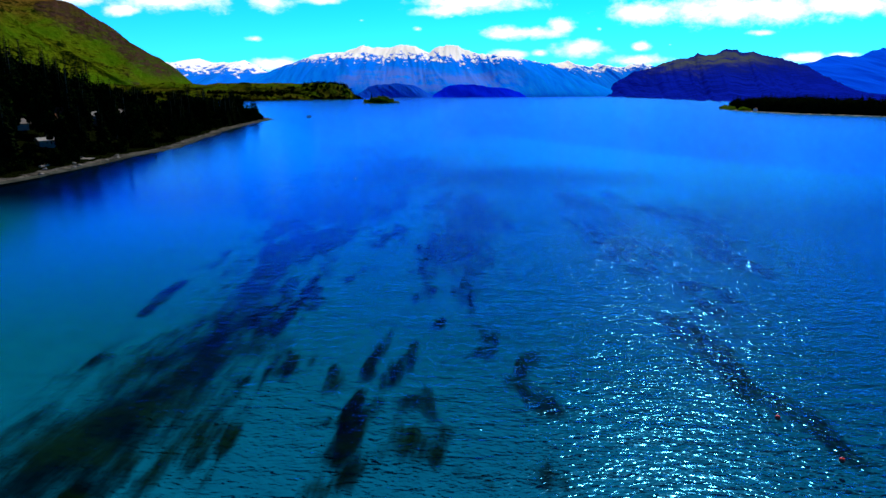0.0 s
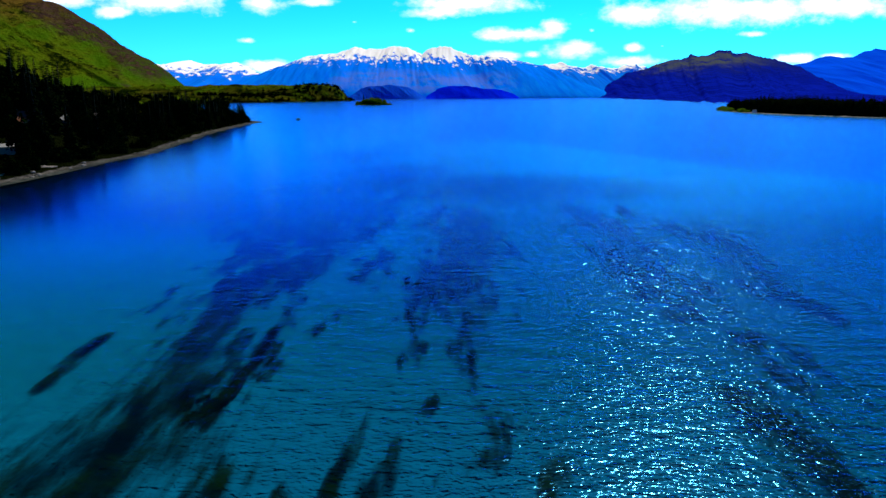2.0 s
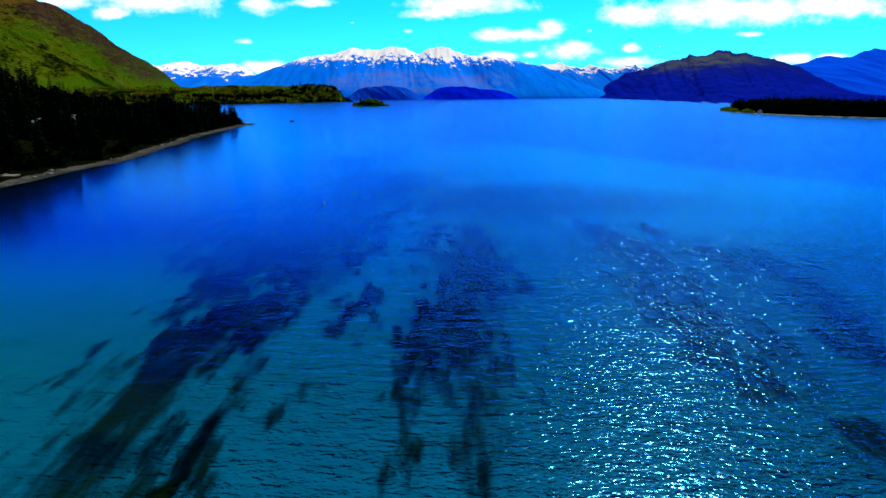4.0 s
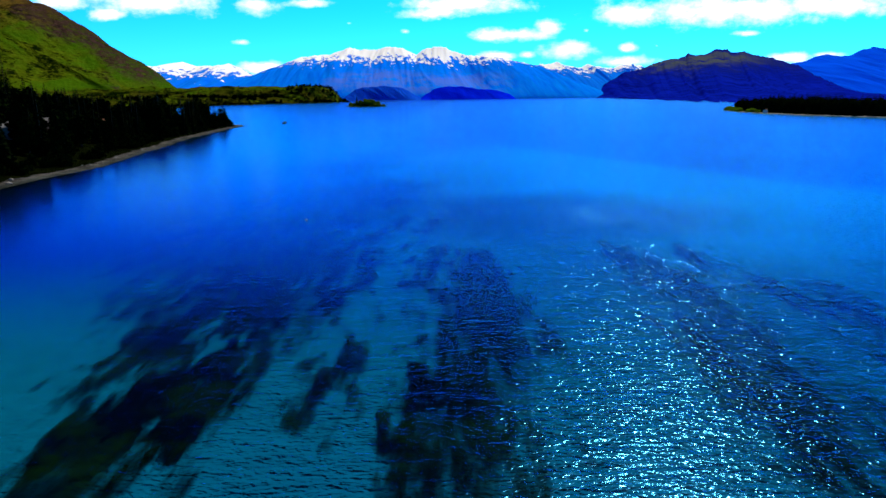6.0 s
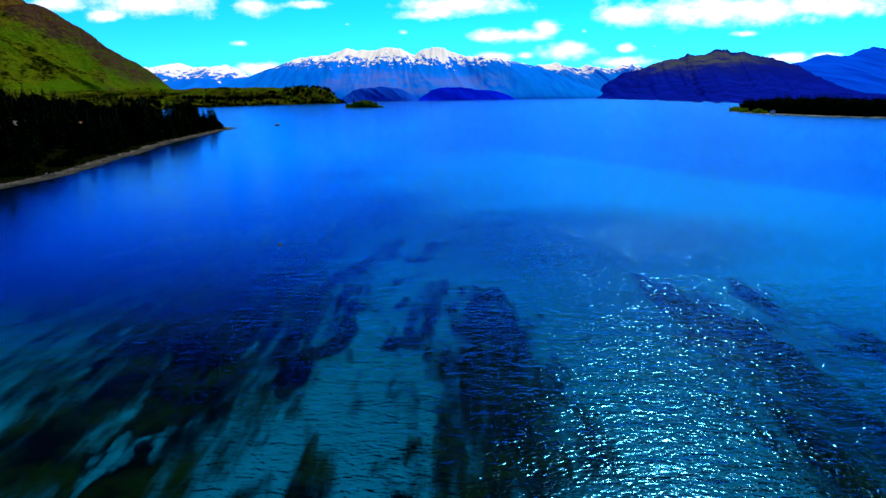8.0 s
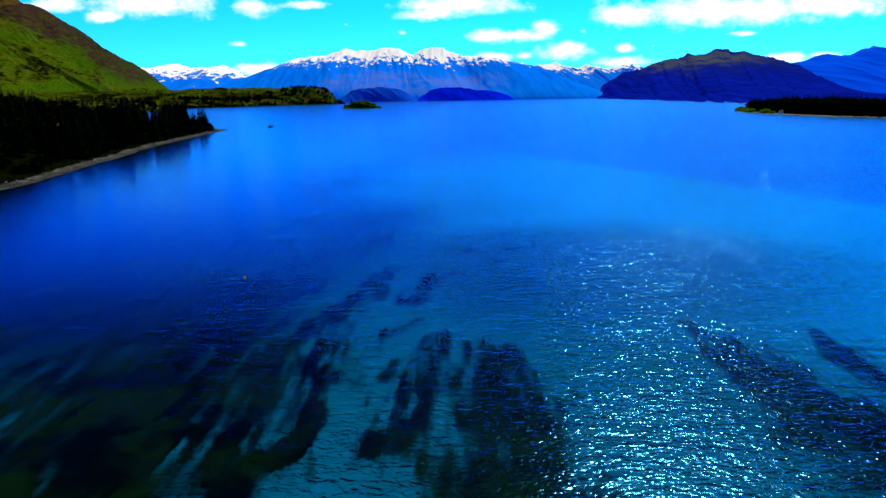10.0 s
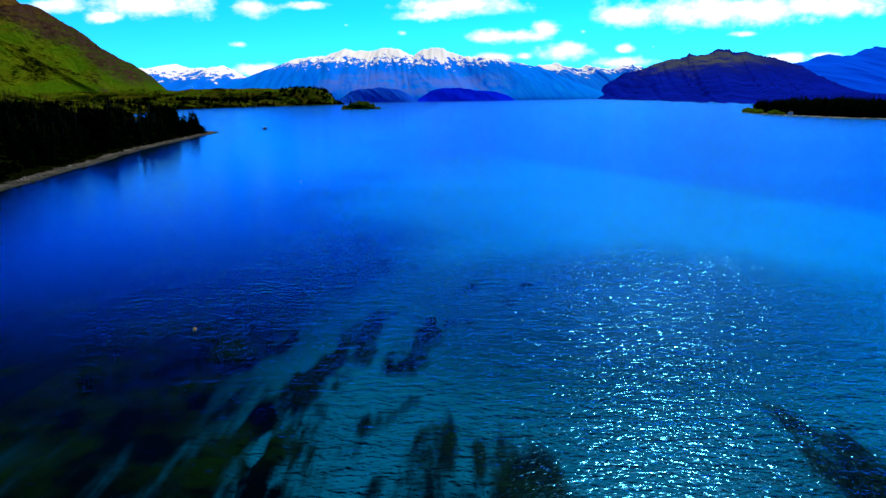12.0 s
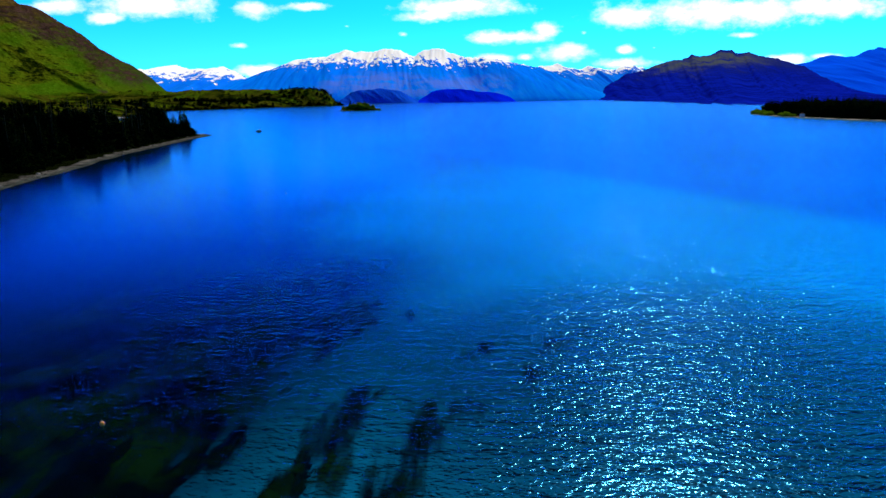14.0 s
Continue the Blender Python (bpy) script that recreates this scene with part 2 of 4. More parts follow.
def make_land(name="land", stone_a=(0.06, 0.056, 0.052), stone_b=(0.17, 0.16, 0.15)):
    m, n = material(name, 1.0, 0.0)
    p = n.add("ShaderNodeSeparateXYZ", {0: n.where})
    coarse = n.noise(n.scaled(n.where, 0.0045, 0.0045, 0.011), 1.0, 8.0, 0.62)
    bush = n.noise(n.scaled(n.where, 0.016, 0.016, 0.03), 1.0, 8.0, 0.65)
    fine = n.noise(n.where, 0.09, 6.0, 0.65)
    green = n.mix(fine, rgb(0.012, 0.052, 0.0005), rgb(0.085, 0.185, 0.005))
    brown = n.mix(fine, rgb(0.04, 0.026, 0.002), rgb(0.21, 0.13, 0.022))
    # beds of rock and scrub lie in slanting bands, parallel to the long ridge
    along = n.math("SUBTRACT", n.math("MULTIPLY", p.outputs[0], 0.85), n.math("MULTIPLY", p.outputs[2], 0.53))
    across = n.math("ADD", n.math("MULTIPLY", p.outputs[0], 0.53), n.math("MULTIPLY", p.outputs[2], 0.85))
    banded = n.add("ShaderNodeCombineXYZ", {0: n.math("MULTIPLY", along, 0.0045), 1: n.math("MULTIPLY", p.outputs[1], 0.002), 2: n.math("MULTIPLY", across, 0.017)}).outputs[0]
    bands = n.noise(banded, 1.0, 8.0, 0.66, 0.5)
    speckle = n.noise(banded, 7.0, 7.0, 0.72, 0.3)
    green = n.mix(n.ramp(bands, 0.35, 0.65), green, n.mix(fine, rgb(0.035, 0.055, 0.001), rgb(0.17, 0.19, 0.008)))
    rise = n.math("ADD", n.math("MULTIPLY", p.outputs[2], 0.0024), n.math("ADD", n.math("SUBTRACT", coarse, 0.5), n.math("MULTIPLY", n.math("SUBTRACT", bands, 0.5), 0.7)))
    col = n.mix(n.ramp(rise, 0.66, 1.15), green, brown)
    thicket = n.noise(n.scaled(n.where, 0.03, 0.02, 0.03), 1.0, 8.0, 0.72)
    scrub = n.math("ADD", n.math("MULTIPLY", bands, 0.45), n.math("ADD", n.math("MULTIPLY", speckle, 0.35), n.math("MULTIPLY", thicket, 0.2)))
    col = n.mix(n.ramp(scrub, 0.49, 0.56), col, rgb(0.005, 0.012, 0.001))
    rock = n.mix(n.ramp(speckle, 0.35, 0.65), rgb(0.008, 0.006, 0.011), rgb(0.075, 0.038, 0.028))
    ridge = n.math("ADD", across, n.math("MULTIPLY", n.math("SUBTRACT", bands, 0.5), 120.0))
    crag = n.math("MULTIPLY", n.ramp(ridge, -694.0, -656.0), n.ramp(p.outputs[2], 60.0, 130.0))
    col = n.mix(n.math("MULTIPLY", crag, n.ramp(speckle, 0.25, 0.6)), col, rock)
    col = n.mix(n.ramp(n.math("ADD", coarse, n.math("MULTIPLY", speckle, 0.3)), 0.80, 0.90), col, rock)
    # pasture on the flat behind the shore
    pasture = n.mix(n.ramp(n.noise(n.where, 0.009, 6.0, 0.68), 0.42, 0.66), rgb(0.004, 0.010, 0.0005), rgb(0.075, 0.080, 0.006))
    flat = n.math("MULTIPLY", n.ramp(p.outputs[2], 62.0, 40.0), n.ramp(bush, 0.60, 0.50))
    col = n.mix(flat, col, pasture)
    # ground near black along the near shore: the wood's shade put into its colour
    shaded_soil = n.mix(fine, rgb(0.002, 0.004, 0.001), rgb(0.007, 0.010, 0.002))
    col = n.mix(n.ramp(p.outputs[1], 1150.0, 800.0), col, shaded_soil)
    shingle = n.mix(n.ramp(n.noise(n.where, 0.09, 8.0, 0.75), 0.36, 0.62), rgb(*stone_a), rgb(*stone_b))
    height = n.math("ADD", p.outputs[2], n.math("MULTIPLY", n.math("SUBTRACT", n.noise(n.where, 0.12, 4.0), 0.5), 0.9))
    col = n.mix(n.math("MULTIPLY", n.ramp(height, 0.36, 0.24), n.ramp(p.outputs[1], 1400.0, 900.0)), col, shingle)
    link(n, col, "Base Color")
    bump(n, n.math("ADD", bush, n.math("ADD", n.math("MULTIPLY", fine, 0.4), n.math("MULTIPLY", speckle, 0.7))), 1.0, 22.0)
    return m


def make_mountain(name, low_a, low_b, high_a, snow_line=1e9, snow_soft=40.0, warm=None, scale=1.0, warm_band=(20.0, 80.0, 5000.0, 6000.0), warm_x=None, relief=4.8):
    """Rock and scrub in two tones, blue with painted haze, streaked down the slopes; warm: bare grass or painted
    sunlight in a band of heights; snow above its line.
    """
    m, n = material(name, 1.0, 0.0)
    p = n.add("ShaderNodeSeparateXYZ", {0: n.where})
    coarse = n.noise(n.scaled(n.where, 0.004 * scale, 0.004 * scale, 0.006 * scale), 1.0, 8.0, 0.6)
    # gullies lean down the slope
    across = n.math("ADD", p.outputs[0], n.math("MULTIPLY", p.outputs[2], 0.55))
    gully = n.add("ShaderNodeCombineXYZ", {0: n.math("MULTIPLY", across, 0.026 * scale), 1: n.math("MULTIPLY", p.outputs[1], 0.002 * scale),
                                           2: n.math("MULTIPLY", p.outputs[2], 0.009 * scale)}).outputs[0]
    fine = n.noise(gully, 1.0, 8.0, 0.66, 0.3)
    col = n.mix(n.ramp(fine, 0.2, 0.8), rgb(*low_a), rgb(*low_b))
    col = n.mix(n.ramp(n.math("ADD", n.math("MULTIPLY", p.outputs[2], 0.004), coarse), 0.7, 1.4), col, rgb(*high_a))
    if warm:
        a, b, c, d = warm_band
        level = n.math("ADD", p.outputs[2], n.math("MULTIPLY", n.math("SUBTRACT", n.noise(n.scaled(n.where, 0.003, 0.0012, 0.004), 1.0, 6.0, 0.65), 0.5), 4.5 * (b - a)))
        where = n.math("MULTIPLY", n.ramp(level, a, b), n.ramp(level, d, c))
        if warm_x:
            shift = n.math("ADD", p.outputs[0], n.math("MULTIPLY", n.math("SUBTRACT", coarse, 0.5), 500.0))
            where = n.math("MULTIPLY", where, n.math("MULTIPLY", n.ramp(shift, *warm_x[:2]), n.ramp(shift, *warm_x[2:])))
        col = n.mix(n.math("MULTIPLY", n.ramp(n.math("ADD", coarse, n.math("MULTIPLY", fine, 0.5)), 0.62, 0.84), where), col, rgb(*warm))
    height = n.math("ADD", coarse, n.math("MULTIPLY", fine, 0.6))
    if snow_line < 1e8:
        broken = n.math("ADD", n.math("MULTIPLY", n.math("SUBTRACT", fine, 0.5), 190.0), n.math("MULTIPLY", n.math("SUBTRACT", coarse, 0.5), 110.0))
        # bare crags stand out of the snow
        crag = n.noise(n.scaled(n.where, 0.03, 0.008, 0.035), 1.0, 6.0, 0.7)
        broken = n.math("ADD", broken, n.math("MULTIPLY", n.math("SUBTRACT", crag, 0.5), 340.0))
        snow = n.ramp(n.math("ADD", p.outputs[2], broken), snow_line - snow_soft, snow_line + snow_soft)
        col = n.mix(snow, col, rgb(0.98, 0.98, 0.98))
        # snow fills the small hollows
        height = n.math("MULTIPLY", height, n.math("SUBTRACT", 1.0, n.math("MULTIPLY", snow, 0.8)))
    link(n, col, "Base Color")
    bump(n, height, 1.0, relief / scale)
    return m


def make_leaves(name, a, b):
    """Thin leaves that let the sun shine through."""
    m = bpy.data.materials.new(name)
    m.use_nodes = True
    n = Nodes(m.node_tree)
    p = n.add("ShaderNodeNewGeometry").outputs["Position"]
    col = n.mix(n.ramp(n.noise(p, 0.7, 5.0), 0.35, 0.65), rgb(*a), rgb(*b))
    both = n.add("ShaderNodeMixShader", {0: 0.55, 1: n.add("ShaderNodeBsdfDiffuse", {"Color": col}).outputs[0],
                                         2: n.add("ShaderNodeBsdfTranslucent", {"Color": col}).outputs[0]})
    n.tree.links.new(both.outputs[0], n.add("ShaderNodeOutputMaterial").inputs[0])
    return m


def make_weed():
    """Weed thins out to single strands towards the rim of a clump."""
    m = bpy.data.materials.new("water_weed")
    m.use_nodes = True
    n = Nodes(m.node_tree)
    p = n.add("ShaderNodeNewGeometry").outputs["Position"]
    leaf = n.add("ShaderNodeAttribute")
    leaf.attribute_name = "weed_cover"
    strands = n.noise(n.scaled(p, 0.85, 0.14, 1.0, 0.0), 1.0, 8.0, 0.72)
    tufts = n.noise(p, 0.9, 5.0, 0.65)
    col = n.mix(n.ramp(n.noise(p, 0.13, 4.0, 0.6), 0.40, 0.62), rgb(0.0003, 0.0014, 0.0014), rgb(0.003, 0.015, 0.0005))
    grown = n.math("ADD", n.math("MULTIPLY", n.math("SUBTRACT", strands, 0.5), 2.6), n.math("MULTIPLY", n.math("SUBTRACT", tufts, 0.5), 1.0))
    cover = n.math("MULTIPLY", n.ramp(n.math("ADD", leaf.outputs["Fac"], grown), -0.6, 1.15), 0.83)
    both = n.add("ShaderNodeMixShader", {0: cover, 1: n.add("ShaderNodeBsdfTransparent").outputs[0],
                                         2: n.add("ShaderNodeBsdfDiffuse", {"Color": col}).outputs[0]})
    n.tree.links.new(both.outputs[0], n.add("ShaderNodeOutputMaterial").inputs[0])
    return m


WATER = make_water()
BED = make_lakebed()
LAND = make_land()
SAND_LAND = make_land("sandy_land", (0.03, 0.03, 0.025), (0.62, 0.56, 0.48))
# aerial haze is put into these base colours as saturated blue
MAIN_ROCK = make_mountain("haze_blue_range", (0.0005, 0.12, 0.88), (0.001, 0.27, 0.99), (0.001, 0.18, 0.95), 230.0, 8.0, (0.07, 0.19, 0.80), scale=1.5, warm_band=(15.0, 50.0, 110.0, 170.0), warm_x=(-650.0, -450.0, 420.0, 200.0), relief=2.4)
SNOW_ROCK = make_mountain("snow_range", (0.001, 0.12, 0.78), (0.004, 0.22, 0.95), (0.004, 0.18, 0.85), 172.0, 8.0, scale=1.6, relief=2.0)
FAR_BLUE = make_mountain("haze_blue_hills", (0.0005, 0.055, 0.80), (0.001, 0.11, 0.97), (0.001, 0.09, 0.9), relief=3.0)
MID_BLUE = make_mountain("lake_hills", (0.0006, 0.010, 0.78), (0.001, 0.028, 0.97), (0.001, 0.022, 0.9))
# navy paints the near face's shade and haze, warm its sunlit upper slope
HILL_DARK = make_mountain("shaded_brown_hill", (0.0005, 0.003, 0.13), (0.003, 0.016, 0.46), (0.006, 0.014, 0.17), warm=(0.065, 0.08, 0.095), warm_band=(110.0, 190.0, 900.0, 1000.0), warm_x=(700.0, 900.0, 1900.0, 1500.0), scale=1.5, relief=6.0)
HAZE_HILL = make_mountain("hazy_low_hill", (0.002, 0.05, 0.58), (0.008, 0.13, 0.85), (0.005, 0.09, 0.75), scale=1.5)
BARK = plain("bark", (0.05, 0.035, 0.025), (0.11, 0.085, 0.065), 6.0, 1.0, 0.0, 0.02)
# foliage darker than natural: the backlit crowns' shade is put into the colour
NEEDLES = plain("backlit_needles", (0.002, 0.005, 0.0014), (0.006, 0.011, 0.003), 1.5, 1.0, 0.0, 0.0, 0.35)
LEAVES = plain("backlit_leaves", (0.002, 0.005, 0.001), (0.006, 0.013, 0.002), 1.2, 1.0, 0.0, 0.0, 0.4)
BRIGHT_LEAVES = make_leaves("willow_leaves", (0.035, 0.095, 0.003), (0.12, 0.21, 0.008))
WEED = make_weed()
RENDER_WALL = plain("painted_wall", (0.28, 0.275, 0.26), (0.42, 0.41, 0.38), 1.5, 0.85, 0.2, 0.01, 0.45)
TIMBER_WALL = plain("timber_wall", (0.10, 0.07, 0.05), (0.20, 0.15, 0.11), 2.5, 0.8, 0.2, 0.01, 0.4)
ROOF_PALE = plain("pale_roof", (0.17, 0.18, 0.20), (0.28, 0.29, 0.31), 1.2, 0.5, 0.4, 0.01, 0.3)
ROOF_DARK = plain("dark_roof", (0.05, 0.05, 0.06), (0.11, 0.10, 0.11), 1.2, 0.6, 0.3, 0.01, 0.3)
ROOF_RED = plain("rust_roof", (0.22, 0.07, 0.03), (0.34, 0.13, 0.06), 1.2, 0.7, 0.3, 0.01, 0.3)
FRAME = plain("window_frame", (0.6, 0.6, 0.58), (0.75, 0.75, 0.73), 4.0, 0.5, 0.4)
GLASS = plain("window_glass", (0.02, 0.03, 0.04), (0.04, 0.05, 0.07), 2.0, 0.08, 0.6)
DOOR = plain("door_paint", (0.16, 0.08, 0.04), (0.24, 0.13, 0.07), 3.0, 0.6, 0.3)
CONCRETE = plain("concrete", (0.13, 0.12, 0.11), (0.22, 0.20, 0.18), 1.5, 0.9, 0.2, 0.02)
ROCK = plain("shore_rock", (0.10, 0.09, 0.085), (0.26, 0.24, 0.22), 2.0, 0.9, 0.2, 0.05, 0.3)
RED_BUOY = plain("red_plastic", (0.55, 0.015, 0.01), (0.75, 0.03, 0.015), 3.0, 0.4, 0.5)
ORANGE_BUOY = plain("orange_plastic", (0.75, 0.22, 0.01), (0.9, 0.34, 0.02), 3.0, 0.4, 0.5)
STEEL = plain("galvanised_steel", (0.25, 0.26, 0.27), (0.4, 0.41, 0.42), 8.0, 0.4, 0.5)
HULL = plain("dark_red_hull", (0.10, 0.012, 0.012), (0.18, 0.03, 0.025), 2.0, 0.4, 0.5)
CABIN = plain("white_cabin", (0.5, 0.5, 0.5), (0.65, 0.65, 0.64), 2.0, 0.4, 0.5)


# ---- building helpers ----
LATTICE = np.random.RandomState(7).rand(256, 256)


def value_noise(x, y):
    xi, yi = np.floor(x).astype(int), np.floor(y).astype(int)
    fx, fy = x - xi, y - yi
    fx, fy = fx * fx * (3 - 2 * fx), fy * fy * (3 - 2 * fy)
    g = lambda a, b: LATTICE[a % 256, b % 256]
    top = g(xi, yi) * (1 - fx) + g(xi + 1, yi) * fx
    low = g(xi, yi + 1) * (1 - fx) + g(xi + 1, yi + 1) * fx
    return top * (1 - fy) + low * fy


def fbm(x, y, octaves=5, gain=0.5):
    """Noise between about -1 and 1."""
    total, amp, norm = 0.0, 1.0, 0.0
    for k in range(octaves):
        total = total + amp * (2 * value_noise(x * 2 ** k + 17.3 * k, y * 2 ** k + 41.7 * k) - 1)
        norm, amp = norm + amp, amp * gain
    return total / norm * 1.6


def ridged(x, y, octaves=5):
    """Noise between 0 and 1 with sharp crests, like spurs and gullies."""
    total, amp, norm = 0.0, 1.0, 0.0
    for k in range(octaves):
        total = total + amp * (1 - np.abs(2 * value_noise(x * 2 ** k + 5.1 * k, y * 2 ** k + 9.7 * k) - 1))
        norm, amp = norm + amp, amp * 0.5
    return total / norm


def mesh_object(name, verts, faces, mat, parent=None, smooth=True):
    me = bpy.data.meshes.new(name)
    me.from_pydata(verts, [], faces)
    me.materials.append(mat)
    me.polygons.foreach_set("use_smooth", [smooth] * len(me.polygons))
    me.update()
    ob = new(name, me)
    ob.parent = parent
    return ob


def sheet(name, xs, ys, zs, mat):
    """A grid of ground: xs, ys, zs are arrays of rows by columns."""
    rows, cols = xs.shape
    verts = np.stack([xs, ys, zs], -1).reshape(-1, 3).tolist()
    faces = [(r * cols + c, r * cols + c + 1, (r + 1) * cols + c + 1, (r + 1) * cols + c)
             for r in range(rows - 1) for c in range(cols - 1)]
    return mesh_object(name, verts, faces, mat)


def part(name, bm, mat, parent, label="", smooth=False):
    """Links a bmesh as one mesh object under a thing or a part."""
    me = bpy.data.meshes.new(name)
    bm.normal_update()
    bm.to_mesh(me)
    bm.free()
    me.materials.append(mat)
    me.polygons.foreach_set("use_smooth", [smooth] * len(me.polygons))
    ob = new(name, me)
    ob.parent = parent
    return tagged(ob, label)


def thing(name, label, category, group="", m=None):
    ob = tagged(new(name), label, category, group)
    ob.empty_display_size = 0.5
    if m is not None:
        ob.matrix_basis = m
    return ob


def box(bm, x0, y0, z0, x1, y1, z1, bevel=0.0):
    made = bmesh.ops.create_cube(bm, size=1.0, matrix=Matrix.LocRotScale(
        ((x0 + x1) / 2, (y0 + y1) / 2, (z0 + z1) / 2), None, (x1 - x0, y1 - y0, z1 - z0)))
    if bevel:
        edges = list({e for v in made["verts"] for e in v.link_edges})
        bmesh.ops.bevel(bm, geom=edges, offset=bevel, segments=2, affect="EDGES")


def lathe(bm, rings, sides=14):
    """A turned body from (radius, height) rings."""
    loops = [[bm.verts.new((r * math.cos(2 * math.pi * k / sides), r * math.sin(2 * math.pi * k / sides), z))
              for k in range(sides)] for r, z in rings]
    for a, b in zip(loops, loops[1:]):
        for k in range(sides):
            bm.faces.new((a[k], a[(k + 1) % sides], b[(k + 1) % sides], b[k]))
    bm.faces.new(loops[0][::-1])
    bm.faces.new(loops[-1])


def limb(bm, a, b, ra, rb, sides=6):
    """A tapered round stick from a to b."""
    a, b = Vector(a), Vector(b)
    turn = (b - a).to_track_quat("Z", "Y")
    rings = []
    for p, r in ((a, ra), (b, rb)):
        rings.append([bm.verts.new(p + turn @ Vector((r * math.cos(2 * math.pi * k / sides), r * math.sin(2 * math.pi * k / sides), 0)))
                      for k in range(sides)])
    for k in range(sides):
        bm.faces.new((rings[0][k], rings[0][(k + 1) % sides], rings[1][(k + 1) % sides], rings[1][k]))
    bm.faces.new(rings[1])


# ---- the lake and its bed ----
def crest_line(knots, x, wobble=0.0, size=60.0, seed=0.0):
    """Height along a crest through a few summits and saddles, roughened between them."""
    kx, kz = np.array(knots).T
    return np.interp(x, kx, kz) + wobble * fbm(x / size + seed, x * 0 + seed, 4) + 0.5 * wobble * fbm(x / 16 + seed, x * 0 + 5.5, 3)


lake_x, lake_y = np.meshgrid(np.linspace(-3600, 3600, 13), np.linspace(-1500, 4930, 13))
water = tagged(sheet("water", lake_x, lake_y, lake_x * 0, WATER),
               "clear blue lake water ruffled by small waves", "lake", kind="structure")
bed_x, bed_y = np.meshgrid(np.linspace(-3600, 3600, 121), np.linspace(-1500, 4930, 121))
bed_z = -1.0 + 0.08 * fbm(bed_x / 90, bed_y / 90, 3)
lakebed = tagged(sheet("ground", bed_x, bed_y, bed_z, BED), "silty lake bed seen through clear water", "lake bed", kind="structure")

# ---- the western shore: beach, wooded bank, pastures and the green hill, one sheet ----
SHORE = ((-1600, -150), (208, -137), (310, -139), (410, -150), (520, -170), (635, -182), (716, -187), (732, -196), (790, -300),
         (950, -380), (1150, -424), (1400, -570), (2000, -717), (2200, -640), (2500, -520), (2700, -420), (2800, -368), (2880, -385), (2960, -640), (3050, -1250), (3800, -1300))
BANK = ((-1600, 34), (300, 33), (400, 33), (450, 27), (520, 15), (600, 8), (720, 3.5), (900, 5), (1500, 16), (2000, 22), (2200, 24), (2450, 19), (2600, 22), (2680, 42), (2750, 60), (2820, 52), (2880, 20), (2950, 6), (3800, 40))
HILL = ((-3400, 900), (-2700, 800), (-2398, 700), (-2145, 575), (-2046, 500), (-1955, 462), (-1891, 422), (-1787, 363), (-1724, 314),
        (-1646, 262), (-1607, 235), (-1514, 190), (-1462, 148), (-1410, 108), (-1357, 66), (-1280, 20), (-1200, 0))


def shore_x(y):
    sy, sx = np.array(SHORE, float).T
    return np.interp(y, sy, sx) + 2.2 * fbm(y / 38.0, y * 0 + 3.1, 3)


def land_z(x, y):
    x, y = np.asarray(x, float), np.asarray(y, float)
    d = shore_x(y) - x
    by, bz = np.array(BANK, float).T
    bank = np.interp(y, by, bz)
    beach = np.where(d < 0, np.clip(d, -5, 0) * 0.35, np.clip(d, 0, 7) * 0.1)
    rise = np.clip((d - 7) / np.interp(y, (2300, 2600), (120.0, 72.0)), 0, 1)
    rise = rise * rise * (3 - 2 * rise)
    z = beach + (bank - 0.6) * rise * (1 + 0.12 * fbm(x / 70, y / 70, 4)) + np.clip(d - 60, 0, 900) * 0.004
    hx, hz = np.array(HILL, float).T
    crest = np.interp(x, hx, hz) + 9 * fbm(x / 60, y * 0 + 2.0, 4)
    up = np.clip((y - 1750) / 1900.0, 0, 1)
    spur = ridged(x / 420 + y / 900, y / 800, 5) - 0.55
    # ribs and gullies that slant across the face
    ribs = (ridged(x / 150 + y / 210, y / 420 - x / 500, 5) - 0.62) * 34 * np.sin(np.pi * np.clip(up, 0, 1)) ** 0.7 * np.clip(crest / 200, 0, 1)
    return np.maximum(z, np.clip(crest, 0, 2000) * np.clip(up ** 0.9 + 0.5 * spur * np.sin(np.pi * up), 0, 1.0) + ribs)


ly = np.concatenate([np.linspace(-600, 120, 24), np.linspace(125, 800, 170), np.linspace(810, 3700, 170)])
ls = 2600 * np.linspace(0, 1, 190) ** 2.3
land_y = np.repeat(ly[:, None], len(ls), 1)
land_x = shore_x(land_y) + 5 - ls[None, :]
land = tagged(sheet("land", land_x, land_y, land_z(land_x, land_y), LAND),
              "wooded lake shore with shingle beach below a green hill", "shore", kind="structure")


